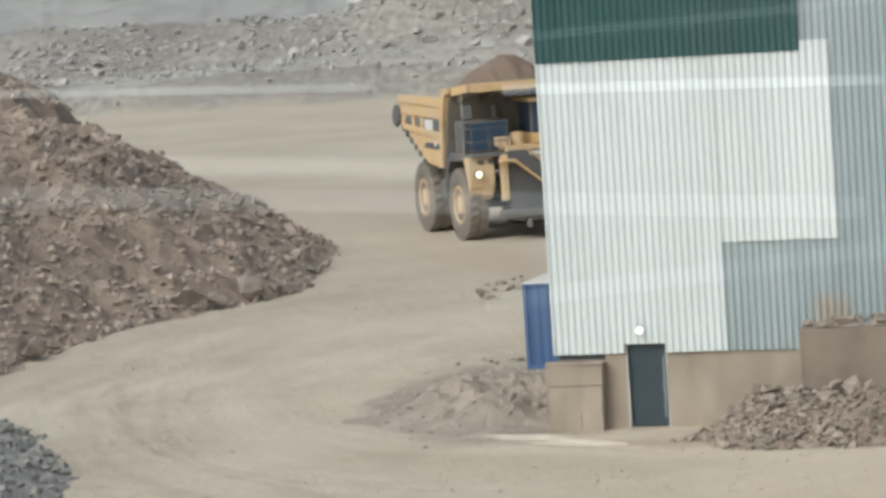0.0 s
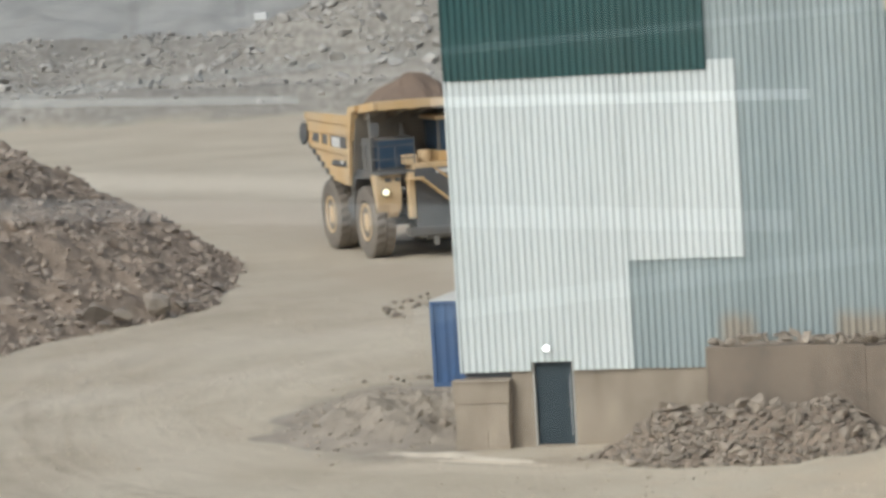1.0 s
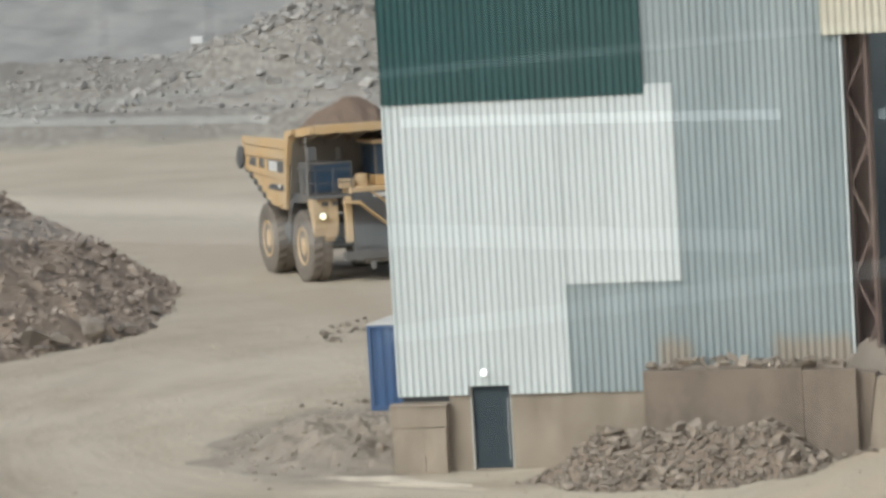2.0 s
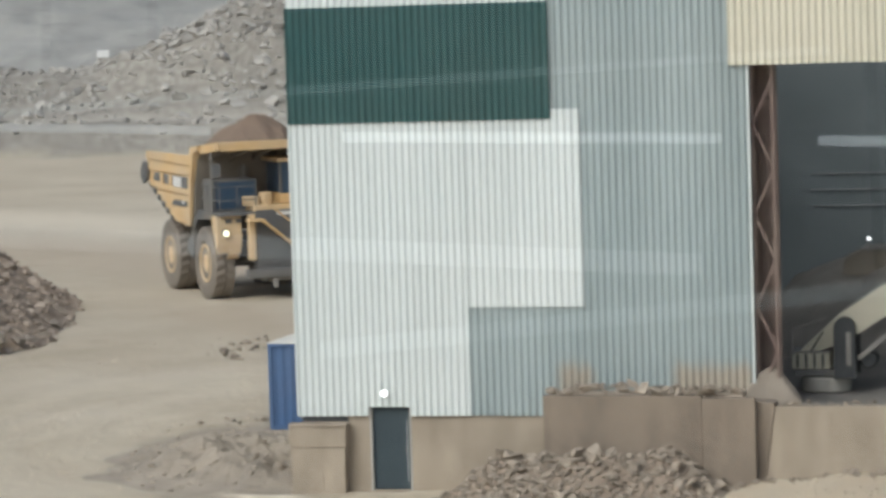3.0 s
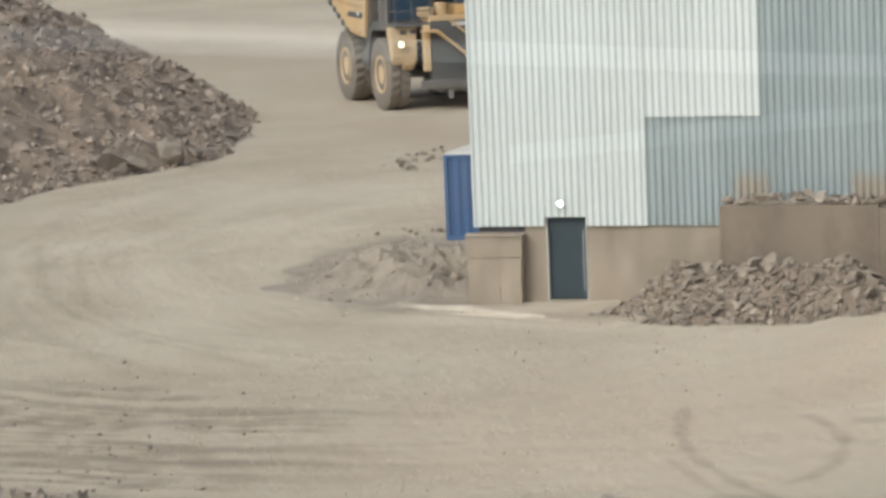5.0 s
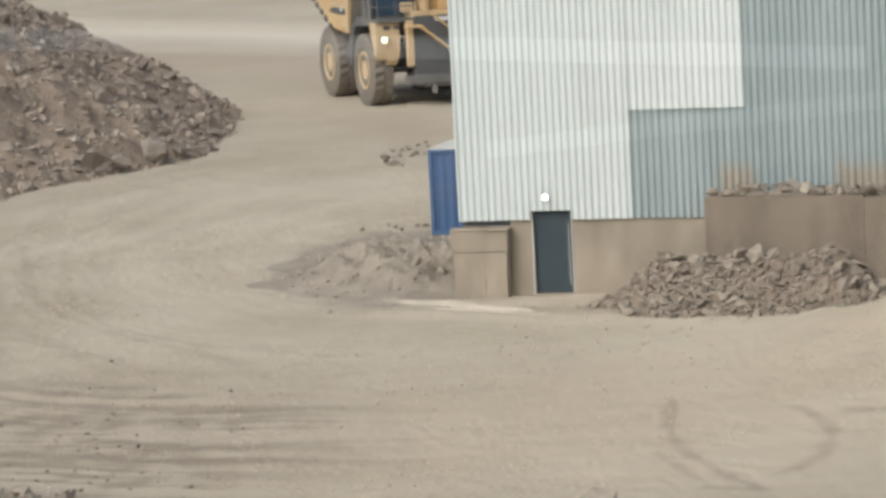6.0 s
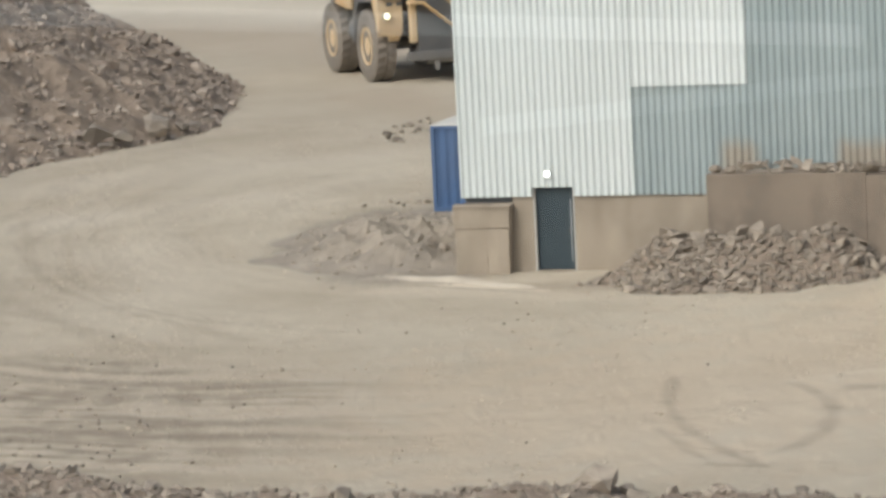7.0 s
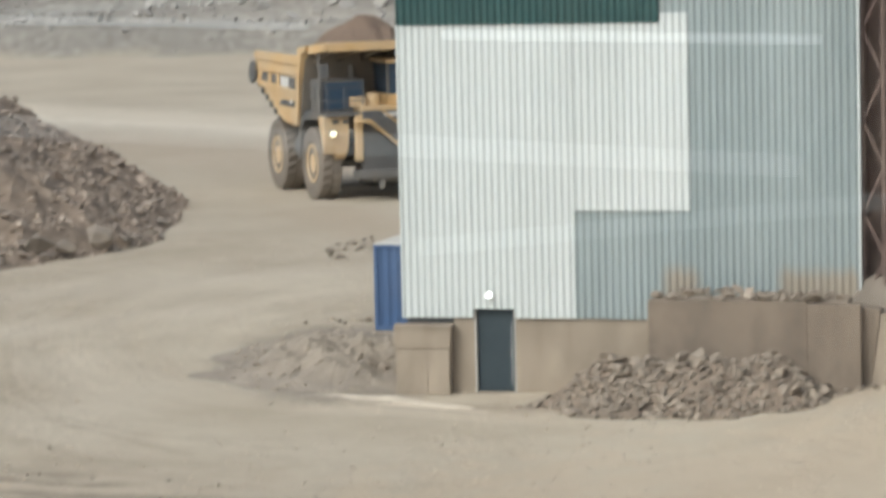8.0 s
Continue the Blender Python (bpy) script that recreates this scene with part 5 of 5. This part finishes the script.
    part("cab_wiper", bar((3.66, 0.6, 4.4), (3.66, 1.1, 5.1), 0.03), M_BLACK, cab)
    # boxes and air cleaners on the truck's right deck
    part("control_cabinet", box((1.8, -2.9, 3.68), (3.3, -1.0, 5.0), 0.04), M_BLACK, t, "dark blue control cabinet")
    part("cabinet_window", box((3.3, -2.8, 3.8), (3.33, -1.1, 4.9)), M_BLUEGLASS, t)
    part("air_cleaner", lathe([(0.2, -0.45), (0.34, -0.4), (0.34, 0.4), (0.2, 0.45)], 20, pose(3.8, -0.8, 4.15, 90) @ Matrix.Diagonal((0.8, 0.7, 0.8, 1))), M_YELLOW, t)
    part("air_cleaner", box((3.5, -1.75, 3.9), (4.1, -1.2, 4.3), 0.05), M_YELLOW, t)
    part("exhaust_stack", bar((1.55, -1.0, 3.7), (1.55, -1.0, 5.5), 0.3, None, True), M_GREYMET, t)
    # hand rails round the deck
    for y in (-2.95, 2.95):
        for x in (1.6, 2.5, 3.4, 4.3):
            part("rail_post", bar((x, y, 3.68), (x, y, 4.75), 0.05, None, True), M_BLACK, t)
        for z in (4.2, 4.75):
            part("hand_rail", bar((1.6, y, z), (4.3, y, z), 0.05, None, True), M_BLACK, t)
    for y in (-2.2, -1.4, 1.4, 2.2):
        part("rail_post", bar((4.3, y, 3.68), (4.3, y, 4.75), 0.05, None, True), M_BLACK, t)
    for z in (4.2, 4.75):
        part("hand_rail", bar((4.3, -2.95, z), (4.3, -1.4, z), 0.05, None, True), M_BLACK, t)
        part("hand_rail", bar((4.3, 1.4, z), (4.3, 2.95, z), 0.05, None, True), M_BLACK, t)
    for y in (-3.0, 3.0):
        m = part("mirror_arm", bar((4.3, y, 4.75), (4.55, y * 1.04, 5.5), 0.05, None, True), M_BLACK, t)
        part("mirror", box((4.5, y * 1.04 - 0.18, 5.2), (4.58, y * 1.04 + 0.18, 5.75), 0.03), M_BLACK, m)
    part("mast", bar((3.4, -3.0, 3.6), (3.4, -3.0, 6.3), 0.09, None, True), M_GREYMET, t, "thin upright mast")
    return t


dump_truck()


# ---- the glazed cabin that the view is filmed from ----
def control_cabin():
    c = thing("control_cabin", pose(0, 0, 0), "plain grey control cabin with an outward-leaning window", "cabin", kind="structure")
    part("base", box((-2.7, -4.3, -1.2), (2.7, 0.35, 11.7)), M_CONCRETE, c, "plain concrete base")
    part("floor_slab", box((-2.7, -4.3, 11.7), (2.7, 0.75, 11.9), 0.01), M_CONCRETE, c)
    part("back_wall", box((-2.7, -4.3, 11.9), (2.7, -4.15, 14.5)), M_CABIN, c)
    for x in (-2.7, 2.55):
        part("side_wall", box((x, -4.15, 11.9), (x + 0.15, 0.45, 14.5)), M_CABIN, c)
    part("ceiling", box((-2.7, -4.3, 14.5), (2.7, 1.1, 14.62)), M_CABIN, c)
    lean = pose(0, 0.7, 13.4, -8)
    part("sill_wall", box((-2.7, -0.06, -1.5), (2.7, 0.06, -0.62), 0.0, lean), M_CABIN, c)
    part("head_wall", box((-2.7, -0.06, 0.75), (2.7, 0.06, 1.14), 0.0, lean), M_CABIN, c)
    for x0, x1 in ((-2.7, -1.9), (1.9, 2.7)):
        part("jamb_wall", box((x0, -0.06, -0.62), (x1, 0.06, 0.75), 0.0, lean), M_CABIN, c)
    f = part("window_frame", box((-1.9, -0.04, -0.62), (1.9, 0.04, -0.57), 0.0, lean), M_GREYMET, c, "grey metal window frame")
    part("frame_bar", box((-1.9, -0.04, 0.70), (1.9, 0.04, 0.75), 0.0, lean), M_GREYMET, f)
    for x in (-1.9, 1.85):
        part("frame_bar", box((x, -0.04, -0.57), (x + 0.05, 0.04, 0.70), 0.0, lean), M_GREYMET, f)
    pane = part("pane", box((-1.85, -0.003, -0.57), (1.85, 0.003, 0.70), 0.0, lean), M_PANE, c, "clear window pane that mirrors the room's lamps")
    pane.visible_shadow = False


control_cabin()


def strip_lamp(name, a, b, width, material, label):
    """A slim hanging lamp or added glowing bar from a to b: diffuser, carrier rod, hangers."""
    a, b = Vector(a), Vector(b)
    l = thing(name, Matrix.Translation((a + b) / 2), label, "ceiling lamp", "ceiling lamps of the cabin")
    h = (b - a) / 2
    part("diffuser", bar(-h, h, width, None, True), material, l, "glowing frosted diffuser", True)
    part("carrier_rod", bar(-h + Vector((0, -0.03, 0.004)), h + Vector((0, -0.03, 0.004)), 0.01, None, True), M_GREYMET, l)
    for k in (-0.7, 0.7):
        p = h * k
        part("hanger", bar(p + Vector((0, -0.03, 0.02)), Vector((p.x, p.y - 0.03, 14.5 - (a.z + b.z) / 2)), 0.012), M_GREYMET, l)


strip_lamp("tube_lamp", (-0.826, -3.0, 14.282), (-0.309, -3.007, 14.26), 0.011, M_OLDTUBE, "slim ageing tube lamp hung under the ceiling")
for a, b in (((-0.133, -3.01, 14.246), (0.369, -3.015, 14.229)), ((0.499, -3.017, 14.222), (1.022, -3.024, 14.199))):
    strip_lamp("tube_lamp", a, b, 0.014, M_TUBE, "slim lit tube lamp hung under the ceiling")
# glowing bars added to make the remaining streaks in the pane, no known lamps
strip_lamp("band_glow_bar", (-1.039, -3.034, 14.164), (0.338, -3.062, 14.068), 0.030, M_BANDGLOW, "long dim glowing bar added for the wide band mirrored in the pane")
strip_lamp("streak_glow_bar", (-0.713, -2.999, 14.285), (0.513, -2.984, 14.337), 0.012, M_STREAKGLOW, "thin dim glowing bar added aslant for a streak mirrored in the pane")
strip_lamp("streak_glow_bar", (-0.173, -3.089, 13.973), (0.713, -3.069, 14.041), 0.024, M_STREAKGLOW, "dim glowing bar added aslant for a streak mirrored in the pane")
